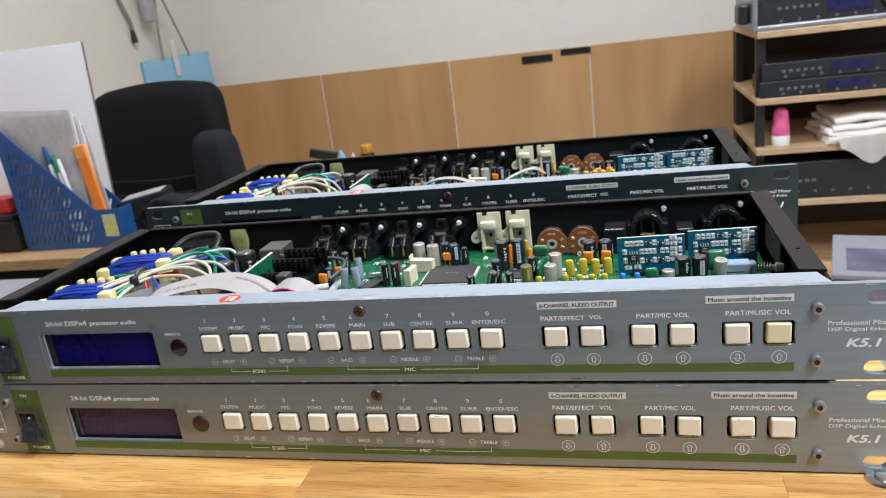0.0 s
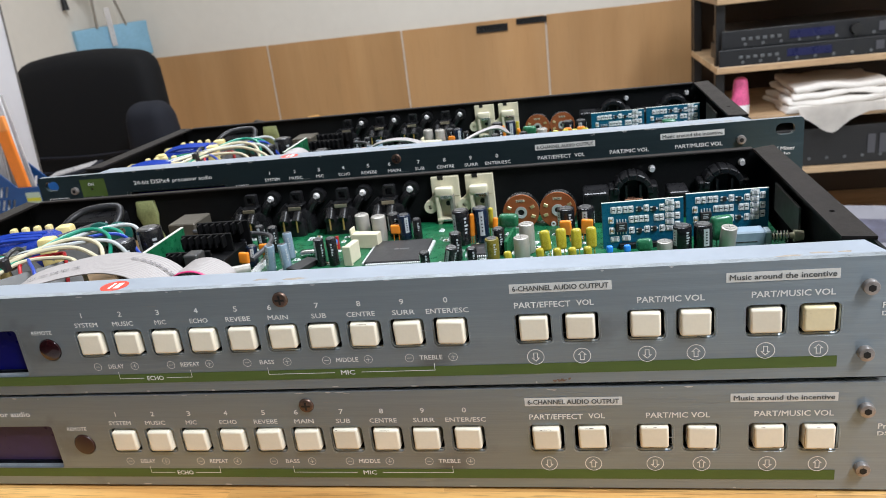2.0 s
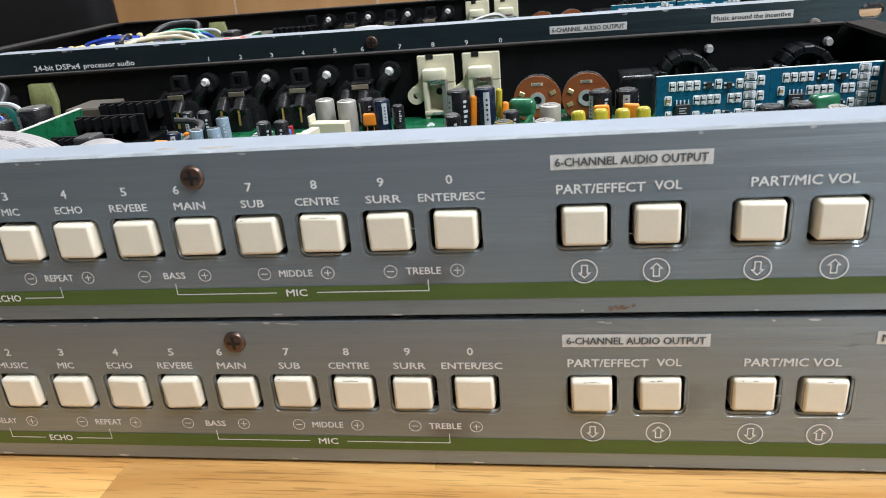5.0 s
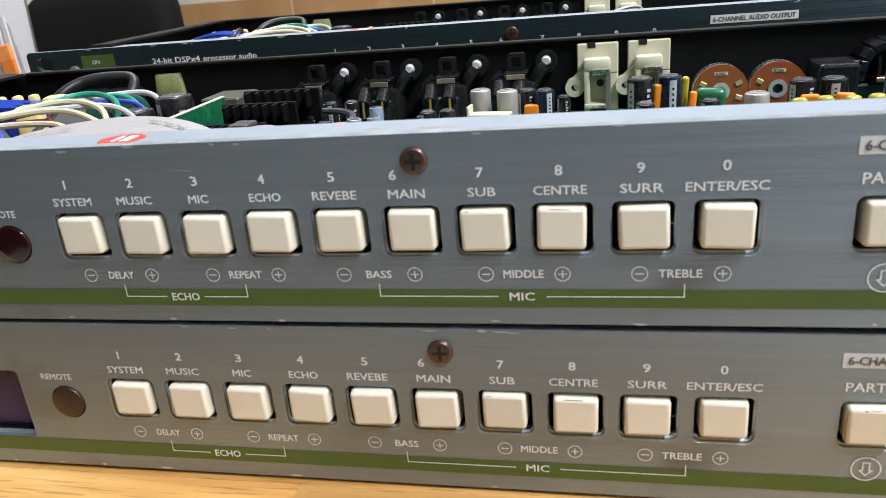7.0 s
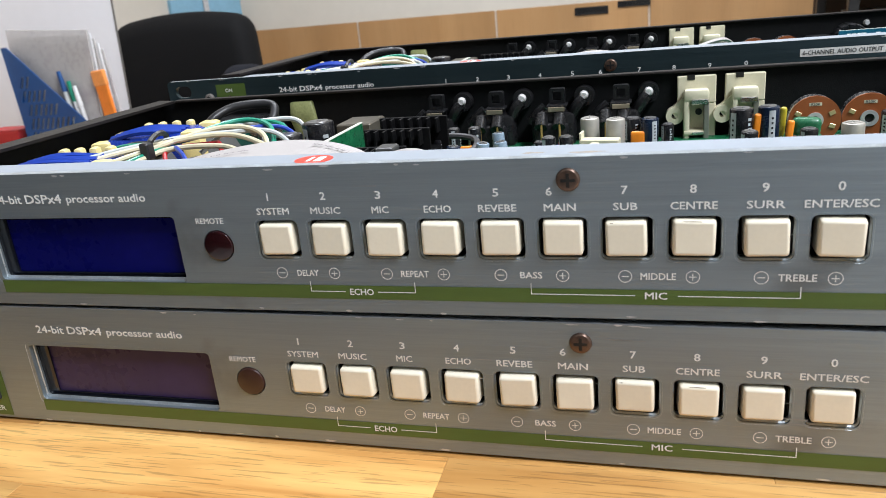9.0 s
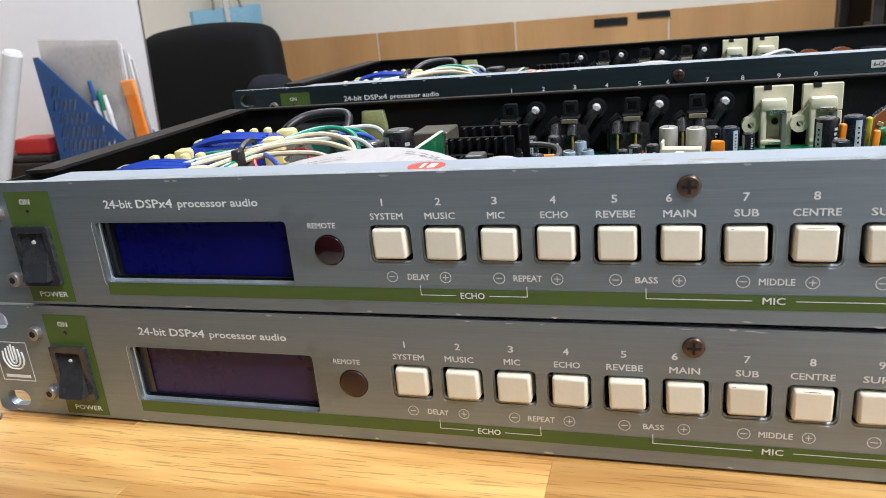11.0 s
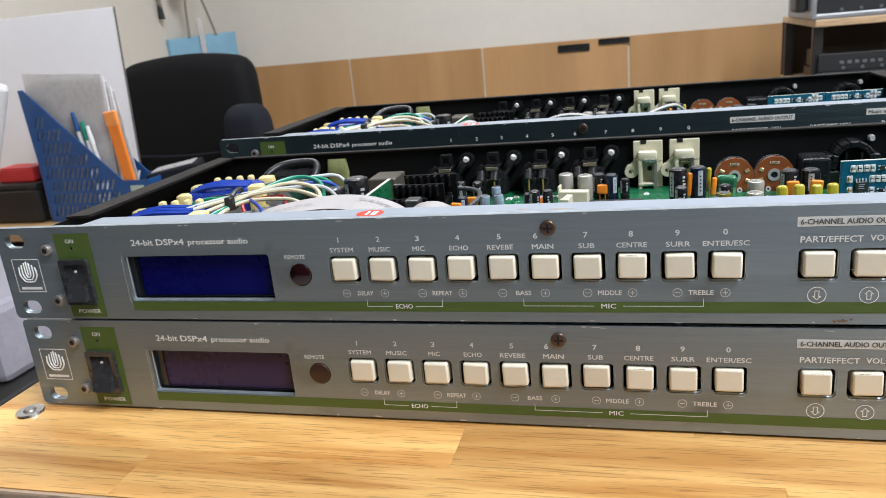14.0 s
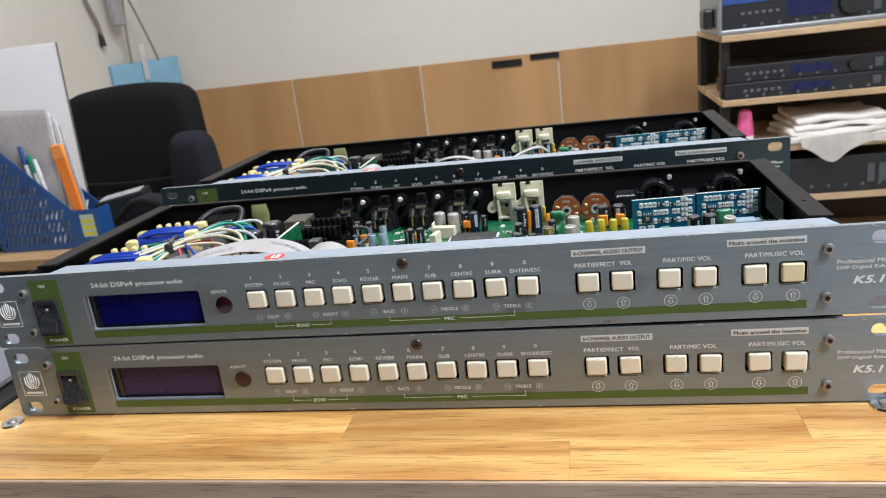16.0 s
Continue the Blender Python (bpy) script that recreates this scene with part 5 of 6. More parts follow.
    part("pin_row", prow, SOLDER, main, "double row of soldered pins", True, pose(-0.0422, 0.0821, PZ, 0, 0, 4))
    local = random.Random(11)
    for k in range(150):
        x, y = local.uniform(-0.07, 0.125), local.uniform(0.050, 0.140)
        if 0.008 < x < 0.045 and y > 0.078:
            continue
        shared("chip_part", SMD[local.choice(("plain", "plain", "tan", "wide"))], main, pose(x, y, PZ, -90, 0, local.choice((0, 90))))
    for k in range(26):
        x, y = local.uniform(-0.07, 0.12), local.uniform(0.050, 0.140)
        w, d = local.uniform(0.003, 0.008), local.uniform(0.002, 0.006)
        b = ring_plate(rrect(0, 0, w, d, 0.0003), rrect(0, 0, w - 0.0004, d - 0.0004, 0.0002), 0, 0)
        part("printed_outline", b, INK, main, "", False, pose(x, y, PZ + 0.0001, -90, 0, 0))
    vb = box(-0.0007, 0.0007, -0.013, 0.013, 0, 0.0100, 0.0001, 1)
    part("upright_board", vb, PCB, main, "small upright green board", False, pose(0.0846, 0.0992, PZ, 0, 0, -8) @ Matrix.Diagonal((1, 0.8, 0.75, 1)))
    # push switch at the side
    sw = multi("push_switch", [(box(-0.0085, 0.0055, -0.0050, 0.0050, 0, 0.0085, 0.0006, 1), CONN_BLUE), (box(0.0055, 0.0085, -0.0042, 0.0042, 0.0006, 0.0080, 0.0006, 1), mat("pale_switch_collar", (0.36, 0.45, 0.50), 0.45)),
                               (box(-0.0080, 0.0020, -0.0052, -0.0050, 0.0040, 0.0044), CHIP), (cyl((0.0085, 0, 0.0045), (0.0200, 0, 0.0045), 0.0014, None, 12), IVORY),
                               (tube([(0.0088 + 0.0014 * math.floor(k / 4), 0.0024 * math.cos(k * 1.5708), 0.0045 + 0.0024 * math.sin(k * 1.5708)) for k in range(24)], 0.00035, 6, 3), STEEL), (cyl((0.0185, 0, 0.0045), (0.0225, 0, 0.0045), 0.0026, 0.0020, 14), IVORY)], main, "grey-blue push switch with a spring plunger", pose(0.1904, 0.0830, PZ) @ Matrix.Diagonal((0.95, 0.8, 1.05, 1)))
    br = box(0.2100, 0.2112, 0.085, 0.125, BZ, 0.034, 0.0002, 1)
    part("side_bracket", br, mat("grey_bracket", (0.10, 0.10, 0.10), 0.4, 0.5), unit, "thin metal side bracket")
    # finned black heat sink with its upright green board
    hs = part("heat_sink", box(-0.0835, -0.0540, 0.0800, 0.1080, 0.0180, 0.0270, 0.0004, 1), FIN, unit, "black heat sink with toothed plates")
    for j, (y, z, x1) in enumerate(((0.0790, 0.0325, -0.0600), (0.0930, 0.0365, -0.0545), (0.1070, 0.0385, -0.0510))):
        pl_ = part("fin", box(-0.0835 + 0.002 * j, x1, y - 0.0008, y + 0.0008, 0.0186, z, 0.0002, 1), FIN, hs)
        for k in range(7):
            x = -0.0815 + 0.002 * j + (x1 + 0.0815 - 0.002 * j) * k / 7
            part("tooth", box(x, x + 0.0009, y - 0.0052, y - 0.0009, z - 0.0060, z - 0.0002, 0.0001, 1), FIN, pl_)
    part("transistor", box(-0.0690, -0.0620, 0.0690, 0.0775, 0.0200, 0.0340, 0.0008, 2), mat("grey_transistor", (0.05, 0.05, 0.05), 0.35), unit, "dark power transistor clipped to the heat sink")
    part("upright_board", box(-0.0880, -0.0866, 0.0560, 0.1050, 0.0180, 0.0372, 0.0001, 1), PCB, unit, "upright green power board")
    part("upright_board_edge", box(-0.0881, -0.0865, 0.0560, 0.1050, 0.0373, 0.0376), mat("cut_fibreglass", (0.55, 0.58, 0.50), 0.6), unit, "pale cut edge of the board")
    # mains side
    choke(unit, -0.1840, 0.0480, 8)
    choke(unit, -0.1830, 0.1030, 12)
    for x, y, r, h in ((-0.1150, 0.0920, 0.0066, 0.0190), (-0.1060, 0.1040, 0.0066, 0.0215)):
        cap(unit, x, y, r, h, CAP_BLACK, 0, 20, 0.0177)
    part("steel_can", box(-0.1060, -0.0900, 0.1220, 0.1420, 0.0177, 0.0340, 0.0006, 1), mat("dull_tin_can", (0.14, 0.125, 0.10), 0.45, 0.5), unit, "dull tin shielding can")
    pl = box(-0.0006, 0.0006, -0.026, 0.026, 0, 0.0200, 0.0002, 1)
    part("heat_plate", pl, mat("grey_aluminium_plate", (0.09, 0.09, 0.088), 0.5, 0.5), unit, "grey aluminium heat plate", False, pose(-0.1600, 0.1020, 0.0177, 0, -20, -26))
    pl = box(-0.0006, 0.0006, -0.028, 0.028, 0, 0.0190, 0.0002, 1)
    part("heat_plate", pl, mat("grey_aluminium_plate", (0.09, 0.09, 0.088), 0.5, 0.5), unit, "grey aluminium heat plate", False, pose(-0.1420, 0.0480, 0.0177, 0, -28, -40))
    for x, y in ((-0.1500, 0.1250), (-0.1370, 0.1230)):
        multi("disc_capacitor", [(cyl((0, -0.002, 0.009), (0, 0.002, 0.009), 0.0075, 0.0070, 24, None, 0.0012), mat("teal_disc", (0.008, 0.085, 0.070), 0.3)), (cyl((0.002, -0.0026, 0.011), (0.002, -0.002, 0.011), 0.0020, None, 14), STEEL)], unit, "dark teal disc capacitor", pose(x, y, 0.0215, 0, 0, 25))
    multi("mains_inlet", [(box(-0.1760, -0.1480, 0.1300, 0.1530, 0.0140, 0.0365, 0.0012, 1), JACK), (box(-0.1700, -0.1540, 0.1270, 0.1300, 0.0180, 0.0320, 0.0010, 1), JACK)], unit, "black mains inlet block", None, False)
    part("mains_lead", tube([(-0.1720, 0.1280, 0.0290), (-0.1700, 0.1240, 0.0370), (-0.1620, 0.1330, 0.0425), (-0.1460, 0.1390, 0.0425), (-0.1415, 0.1340, 0.0380), (-0.1450, 0.1230, 0.0290)], 0.0021, 10), W_BLACK, unit, "thick black mains lead", True)
    g = box(-0.1425, -0.1310, 0.1515, 0.1537, 0.0160, 0.0410, 0.0007, 2)
    bmesh.ops.subdivide_edges(g, edges=g.edges[:], cuts=2, use_grid_fill=True)
    for v in g.verts:
        v.co.x += 0.0030 * noise.noise(v.co * 120) + 0.10 * (0.0415 - v.co.z)
        v.co.y += 0.0020 * noise.noise(v.co * 150 + Vector((3, 0, 0)))
    part("glue_lump", g, GLUE, unit, "hardened yellow glue lump", True)
    # grey ribbon cables with a red edge
    if kind == "front":
        ribbon(unit, [(-0.1400, 0.030, 0.0290), (-0.1310, 0.036, 0.0362), (-0.1150, 0.046, 0.0386), (-0.0960, 0.052, 0.0390), (-0.0780, 0.050, 0.0370), (-0.0640, 0.044, 0.0320), (-0.0560, 0.040, 0.0240)], 0.0260, 16, "grey ribbon cable arching over the parts", False, (0, -1, 0), True)
        ribbon(unit, [(-0.0640, 0.054, 0.0310), (-0.0580, 0.054, 0.0342), (-0.0490, 0.053, 0.0345), (-0.0400, 0.051, 0.0300), (-0.0370, 0.050, 0.0230)], 0.0180, 12, "folded grey ribbon cable with a magenta edge wire")
    else:
        ribbon(unit, [(-0.090, 0.030, 0.0290), (-0.082, 0.036, 0.0385), (-0.070, 0.040, 0.0405), (-0.060, 0.040, 0.0300)], 0.0180, 12, "grey ribbon cable end", False)
        ribbon(unit, [(-0.030, 0.052, 0.0300), (-0.016, 0.050, 0.0395), (0.004, 0.050, 0.0405), (0.022, 0.052, 0.0330)], 0.0080, 10, "grey ribbon cable looped up", False)
        ribbon(unit, [(0.036, 0.040, 0.0330), (0.050, 0.050, 0.0395), (0.064, 0.056, 0.0425), (0.072, 0.062, 0.0380)], 0.0080, 10, "grey ribbon cable looped up", False)
    # loose wires held by a black tie
    T = (-0.1550, 0.0640, 0.0860)
    runs = ((W_CREAM, (-0.1880, 0.020, 0.070), (-0.1760, 0.040, 0.0825), (0.000, 0.000, 0.002), (-0.1300, 0.072, 0.0900), (-0.1080, 0.062, 0.0850), (-0.0960, 0.055, 0.078)),
            (W_WHITE, (-0.1900, 0.022, 0.068), (-0.1790, 0.043, 0.0830), (-0.001, 0.002, 0.003), (-0.1330, 0.078, 0.0895), (-0.1160, 0.085, 0.0860), (-0.1060, 0.086, 0.072)),
            (W_CREAM, (-0.1830, 0.018, 0.068), (-0.1700, 0.036, 0.0800), (0.001, -0.002, 0.001), (-0.1360, 0.080, 0.0925), (-0.1180, 0.078, 0.0880), (-0.1100, 0.066, 0.076)),
            (W_GREEN, (-0.1640, 0.020, 0.068), (-0.1620, 0.036, 0.0790), (0.001, -0.003, -0.001), (-0.1400, 0.094, 0.0920), (-0.1220, 0.092, 0.0890), (-0.1140, 0.078, 0.076)),
            (W_CREAM, (-0.1560, 0.020, 0.066), (-0.1570, 0.036, 0.0780), (0.002, -0.003, -0.002), (-0.1320, 0.066, 0.0850), (-0.1180, 0.060, 0.0820), (-0.1080, 0.050, 0.074)),
            (W_BLUE, (-0.1960, 0.040, 0.072), (-0.1780, 0.052, 0.0800), (0.000, 0.003, -0.002), (-0.1420, 0.058, 0.0850), (-0.1330, 0.048, 0.0790), (-0.1300, 0.040, 0.068)),
            (W_BLUE, (-0.1940, 0.046, 0.074), (-0.1770, 0.056, 0.0810), (0.000, 0.004, 0.000), (-0.1380, 0.086, 0.0880), (-0.1180, 0.096, 0.0860), (-0.1060, 0.092, 0.074)),
            (W_GREEN, (-0.1980, 0.070, 0.074), (-0.1800, 0.070, 0.0840), (0.000, 0.004, 0.002), (-0.1370, 0.100, 0.0890), (-0.1200, 0.100, 0.0860), (-0.1120, 0.090, 0.074)),
            (W_BLACK, (-0.1900, 0.074, 0.074), (-0.1760, 0.072, 0.0850), (0.001, 0.003, 0.003), (-0.1350, 0.088, 0.0890), (-0.1210, 0.082, 0.0860), (-0.1150, 0.070, 0.074)),
            (W_RED, (-0.1500, 0.050, 0.070), (-0.1480, 0.056, 0.0780), (0.004, 0.000, -0.002), (-0.1380, 0.074, 0.0840), (-0.1320, 0.070, 0.0830), (-0.1280, 0.062, 0.072)),
            (W_WHITE, (-0.1480, 0.080, 0.078), (-0.1420, 0.086, 0.0850), (0.012, 0.022, 0.002), (-0.1300, 0.104, 0.0890), (-0.1160, 0.108, 0.0860), (-0.1080, 0.100, 0.072)))
    for m, a, b_, off, c, d, e in runs:
        wire(unit, [a, b_, (T[0] + off[0], T[1] + off[1], T[2] + off[2]), c, d, e], m, 0.00105 if m in (W_CREAM, W_GREEN, W_WHITE) else 0.0009, m.name.replace("_", " "))
    ty = tube([(T[0] - 0.0005 + 0.002 * math.sin(a), T[1] + 0.0062 * math.cos(a), T[2] - 0.0466 + 0.0048 * math.sin(a)) for a in (2 * math.pi * k / 10 for k in range(11))], 0.0011, 6, 3)
    box(T[0] - 0.0022, T[0] + 0.0018, T[1] - 0.0092, T[1] - 0.0048, T[2] - 0.0505, T[2] - 0.0440, 0.0006, 1, ty)
    part("cable_tie", ty, W_BLACK, unit, "black cable tie", False)
    # grey sleeve lying across the board
    part("sleeved_lead", tube([(-0.0900, 0.120, 0.0300), (-0.0700, 0.118, 0.0285), (-0.0450, 0.112, 0.0285), (-0.0380, 0.100, 0.0275), (-0.0420, 0.085, 0.0245)], 0.0013, 8), mat("grey_sleeve", (0.045, 0.045, 0.048), 0.5), unit, "dark grey sleeved lead", True)
    multi("glass_fuse", [(cyl((-0.0075, 0, 0.0030), (0.0075, 0, 0.0030), 0.0028, None, 16), CAP_WHITE), (cyl((-0.0100, 0, 0.0030), (-0.0060, 0, 0.0030), 0.0032, None, 16), JACK), (box(-0.0120, -0.0070, -0.004, 0.004, 0, 0.0085, 0.0008, 1), JACK)], main, "pale resistor in a black holder", pose(-0.0498, 0.0802, PZ, 0, 0, 25))


interior(upper, "front")
interior(rear, "back")


# ---- the background ----
def shelf_rack():
    t = thing("shelf_rack", pose(0, 0, 0), "wooden shelf rack with black posts against the wall", "shelf")
    for z in (0.066, -0.113, -0.253, -0.405, -0.62):
        part("shelf_board", box(0.490, 1.25, 1.90, 2.36, z - 0.018, z, 0.002), SHELF_WOOD, t)
    for x in (0.505, 1.235):
        for y in (1.945, 2.33):
            part("post", box(x - 0.012, x + 0.012, y - 0.012, y + 0.012, FLOOR_Z, 0.0475, 0.002), DARK_METAL, t)
    # dark sheet added for the shade behind the gear, put into its colour
    part("back_board", box(0.492, 1.248, 2.3602, 2.372, FLOOR_Z, 0.0475, 0.001), mat("dark_brown_shade", (0.045, 0.026, 0.013), 0.6, 0, 0.2, 14), t, "dark brown sheet standing in for the shade behind the shelves")
    return t


shelf_rack()


def gear(x0, y0, z0, w, h, d, label, lit=True, face=None, knob=True):
    t = thing("rack_gear", pose(x0, y0, z0), label, "audio gear", "audio gear on the shelves")
    part("body", box(0.02, w - 0.02, 0.006, d, 0.001, h - 0.001, 0.002), DARK_METAL, t)
    part("face", box(0, w, 0, 0.006, 0, h, 0.0015), face or GEAR, t)
    if lit:
        part("display", box(0.17, 0.28, -0.0015, -0.0001, h * 0.3, h * 0.75), mat("gear_display_blue", (0.006, 0.009, 0.06), 0.3), t)
    for i in range(6):
        part("button", box(0.05 + 0.018 * i, 0.06 + 0.018 * i, -0.003, -0.0001, h * 0.5 - 0.004, h * 0.5 + 0.004, 0.001), mat("grey_gear_button", (0.10, 0.105, 0.11), 0.4), t)
    if knob:
        part("knob", cyl((0.33, 0, h * 0.5), (0.33, -0.014, h * 0.5), h * 0.32, h * 0.28, 24), DARK_METAL, t, "", True)
    for i in range(9):
        part("jack_ring", cyl((0.06 + 0.045 * i, -0.0002, h * 0.2), (0.06 + 0.045 * i, -0.002, h * 0.2), 0.0045, 0.004, 14), mat("grey_gear_button", (0.10, 0.105, 0.11), 0.4), t, "", True)
    for i in range(3):
        part("button", box(0.385 + 0.03 * i, 0.405 + 0.03 * i, -0.003, -0.0001, h * 0.25, h * 0.75, 0.001), mat("dim_gear_button", (0.07, 0.07, 0.08), 0.4), t)
    return t


gear(0.497, 1.902, -0.113, 0.483, 0.044, 0.25, "black rack processor with a blue display on the shelf", True, None, False)
gear(0.505, 1.915, -0.069, 0.470, 0.047, 0.25, "black rack mixer with a blue display and a knob")
case = gear(0.492, 1.912, 0.0665, 0.56, 0.105, 0.30, "silver-edged audio mixer standing on the top shelf", True, None, True)
part("blue_strip", box(0.0, 0.56, -0.0022, -0.0003, 0.080, 0.104, 0.0005), mat("blue_case_strip", (0.03, 0.07, 0.26), 0.35), case)
part("edge_trim", box(-0.012, 0.572, -0.010, 0.012, -0.0002, 0.014, 0.004), SILVER, case)
part("edge_trim", box(-0.014, 0.0, -0.012, 0.30, 0.0, 0.13, 0.005), SILVER, case)
part("corner_guard", box(-0.045, -0.015, 0.02, 0.10, 0.02, 0.075, 0.008), DARK_METAL, case)
gear(0.497, 1.91, -0.405, 0.483, 0.105, 0.32, "dark power amplifier on the lower shelf", False, mat("dark_amp_face", (0.010, 0.010, 0.011), 0.4), False)


def spray_bottle():
    t = thing("bottle", pose(0.560, 1.94, -0.253), "pink and white plastic bottle standing on the shelf", "bottle")
    b = cyl((0, 0, 0.0), (0, 0, 0.03), 0.024, 0.024, 28, None, 0.002)
    part("base_cup", b, WHITE_PLASTIC, t, "", True)
    b = bmesh.new()
    prof = [(0.0235, 0.0302), (0.0235, 0.045), (0.021, 0.062), (0.019, 0.085), (0.017, 0.098), (0.010, 0.104), (0.0, 0.105)]
    vs = [b.verts.new((r, 0, z)) for r, z in prof]
    for i in range(len(vs) - 1):
        b.edges.new((vs[i], vs[i + 1]))
    bmesh.ops.spin(b, geom=b.edges[:], cent=(0, 0, 0), axis=(0, 0, 1), angle=2 * math.pi, steps=28)
    bmesh.ops.remove_doubles(b, verts=b.verts[:], dist=1e-5)
    bmesh.ops.recalc_face_normals(b, faces=b.faces[:])
    part("bottle_body", b, PINK, t, "", True)


spray_bottle()


def towel(x0, y0, z0, w, d, n, label):
    """Soft folded cloth: rounded layers with wavy edges."""
    t = thing("folded_towel", pose(x0, y0, z0), label, "towel")
    for k in range(n):
        b = box(0.008 * k, w - 0.012 * k, 0.006 * k, d, 0.018 * k, 0.018 * k + 0.0176, 0.007, 3)
        bmesh.ops.subdivide_edges(b, edges=[e for e in b.edges if e.calc_length() > 0.05], cuts=6, use_grid_fill=True)
        for v in b.verts:
            nz = noise.noise(Vector((v.co.x * 14, v.co.y * 14, k * 3.1)))
            v.co.z += 0.010 * nz * (1 if v.co.z > 0.018 * k + 0.006 or k else 0)
            v.co.x += 0.016 * noise.noise(Vector((v.co.z * 40, v.co.y * 9, k)))
            v.co.y += 0.012 * noise.noise(Vector((v.co.x * 9, v.co.z * 40, k + 5)))
        part("layer", b, TOWEL, t, "", True)
    return t


cloth = towel(0.665, 1.892, -0.253, 0.30, 0.25, 4, "stack of folded white cloths lying on the shelf")
b = bmesh.new()
n = 20
grid = []
for i in range(n + 1):
    u = i / n
    drop = 0.050 * math.exp(-((u - 0.34) / 0.22) ** 2) + 0.022
    grid.append([b.verts.new((0.03 + 0.25 * u + 0.02 * v * (0.16 - u), -0.010 - 0.012 * v - 0.005 * v * math.sin(u * 22), 0.020 - drop * v)) for v in (k / 6 for k in range(7))])
for i in range(n):
    for j in range(6):
        b.faces.new((grid[i][j], grid[i + 1][j], grid[i + 1][j + 1], grid[i][j + 1]))
bmesh.ops.solidify(b, geom=b.faces[:], thickness=0.003)
bmesh.ops.recalc_face_normals(b, faces=b.faces[:])
part("hanging_fold", b, TOWEL, cloth, "", True)


def paper_box():
    t = thing("carton", pose(0.475, 1.02, -0.375, 0, 0, -14), "white printed carton lying beside the table", "box")
    part("body", box(0, 0.32, 0, 0.22, 0, 0.07, 0.003), mat("carton_lilac", (0.17, 0.17, 0.21), 0.6, 0, 0.3, 14), t)
    part("lid", box(-0.003, 0.323, -0.003, 0.223, 0.0702, 0.08, 0.002), mat("carton_white", (0.23, 0.23, 0.26), 0.5, 0, 0.1, 20), t)
    part("printed_band", box(0.02, 0.30, 0.02, 0.14, 0.0802, 0.0806), mat("carton_print", (0.10, 0.10, 0.14), 0.5, 0, 0.5, 22), t)
    s = thing("side_stool", pose(0.62, 1.10, -0.3755), "low wooden stool holding a carton", "stool")
    part("seat", box(-0.2, 0.24, -0.16, 0.2, -0.022, 0, 0.003), DESK_WOOD, s)
    for sx in (-0.17, 0.2):
        for sy in (-0.13, 0.16):
            part("leg", box(sx - 0.015, sx + 0.015, sy - 0.015, sy + 0.015, FLOOR_Z + 0.3755, -0.0225), DESK_WOOD, s)


paper_box()


def office_chair():
    t = thing("office_chair", pose(-1.125, 1.52, 0), "black padded office chair with armrests", "chair")
    b = box(-0.215, 0.215, -0.05, 0.05, -0.42, 0.130, 0.045, 4)
    bmesh.ops.subdivide_edges(b, edges=[e for e in b.edges if e.calc_length() > 0.1], cuts=7, use_grid_fill=True)
    for v in b.verts:
        u = (v.co.z + 0.42) / 0.55
        v.co.x *= 1.0 - 0.10 * u ** 3 + 0.06 * math.sin(math.pi * u)
        v.co.y += 0.06 * u * u + 0.6 * v.co.x ** 2 * -0.6
        v.co.z += -0.55 * v.co.x ** 2 * max(0, u)
    back = part("backrest", b, CHAIR, t, "", True)
    for z in (-0.12, -0.16):
        part("seam", tube([(-0.14, -0.058, z), (0, -0.052, z - 0.006), (0.14, -0.058, z)], 0.004, 6), CHAIR_ARM, back)
    b = box(-0.24, 0.24, -0.42, 0.03, -0.50, -0.40, 0.04, 3)
    part("seat", b, CHAIR, t, "", True)
    for s in (-1, 1):
        a = part("armrest", box(s * 0.27 - 0.035, s * 0.27 + 0.035, -0.30, 0.02, -0.225, -0.185, 0.018, 3), CHAIR_ARM, t, "", True)
        part("arm_post", box(s * 0.27 - 0.018, s * 0.27 + 0.018, -0.16, -0.11, -0.46, -0.225, 0.008), CHAIR_ARM, a)
    # rounded pad beside the backrest
    b = box(0.180, 0.325, -0.175, -0.085, -0.21, 0.006, 0.04, 4)
    for v in b.verts:
        u = (v.co.z + 0.21) / 0.216
        v.co.x = 0.2525 + (v.co.x - 0.2525) * (1.0 - 0.35 * u * u)
    part("side_pad", b, CHAIR_ARM, t, "", True)
    part("gas_post", cyl((0, -0.18, FLOOR_Z + 0.08), (0, -0.18, -0.50), 0.03), DARK_METAL, t, "", True)
    for k in range(5):
        a = radians(72 * k)
        lg = part("foot", box(-0.02, 0.02, 0.0, 0.28, FLOOR_Z + 0.06, FLOOR_Z + 0.09, 0.008), DARK_METAL, t, "", False, pose(0, -0.18, 0, 0, 0, 72 * k))
        part("castor", cyl((-0.015, 0.265, FLOOR_Z + 0.03), (0.015, 0.265, FLOOR_Z + 0.03), 0.03), DARK_METAL, lg, "", True)


office_chair()


def side_desk():
    t = thing("side_desk", pose(0, 0, 0), "brown wooden desk with a dark front", "desk")
    part("desktop", box(-1.68, -0.80, 1.00, 1.50, -0.215, -0.190, 0.002), DESK_WOOD, t)
    part("front_board", box(-1.66, -0.83, 1.03, 1.05, -0.62, -0.2155), mat("dark_desk_front", (0.018, 0.016, 0.015), 0.5), t)
    for x in (-1.66, -0.83):
        part("leg", box(x - 0.015, x + 0.015, 1.06, 1.48, FLOOR_Z, -0.2155), mat("dark_desk_front", (0.018, 0.016, 0.015), 0.5), t)


side_desk()


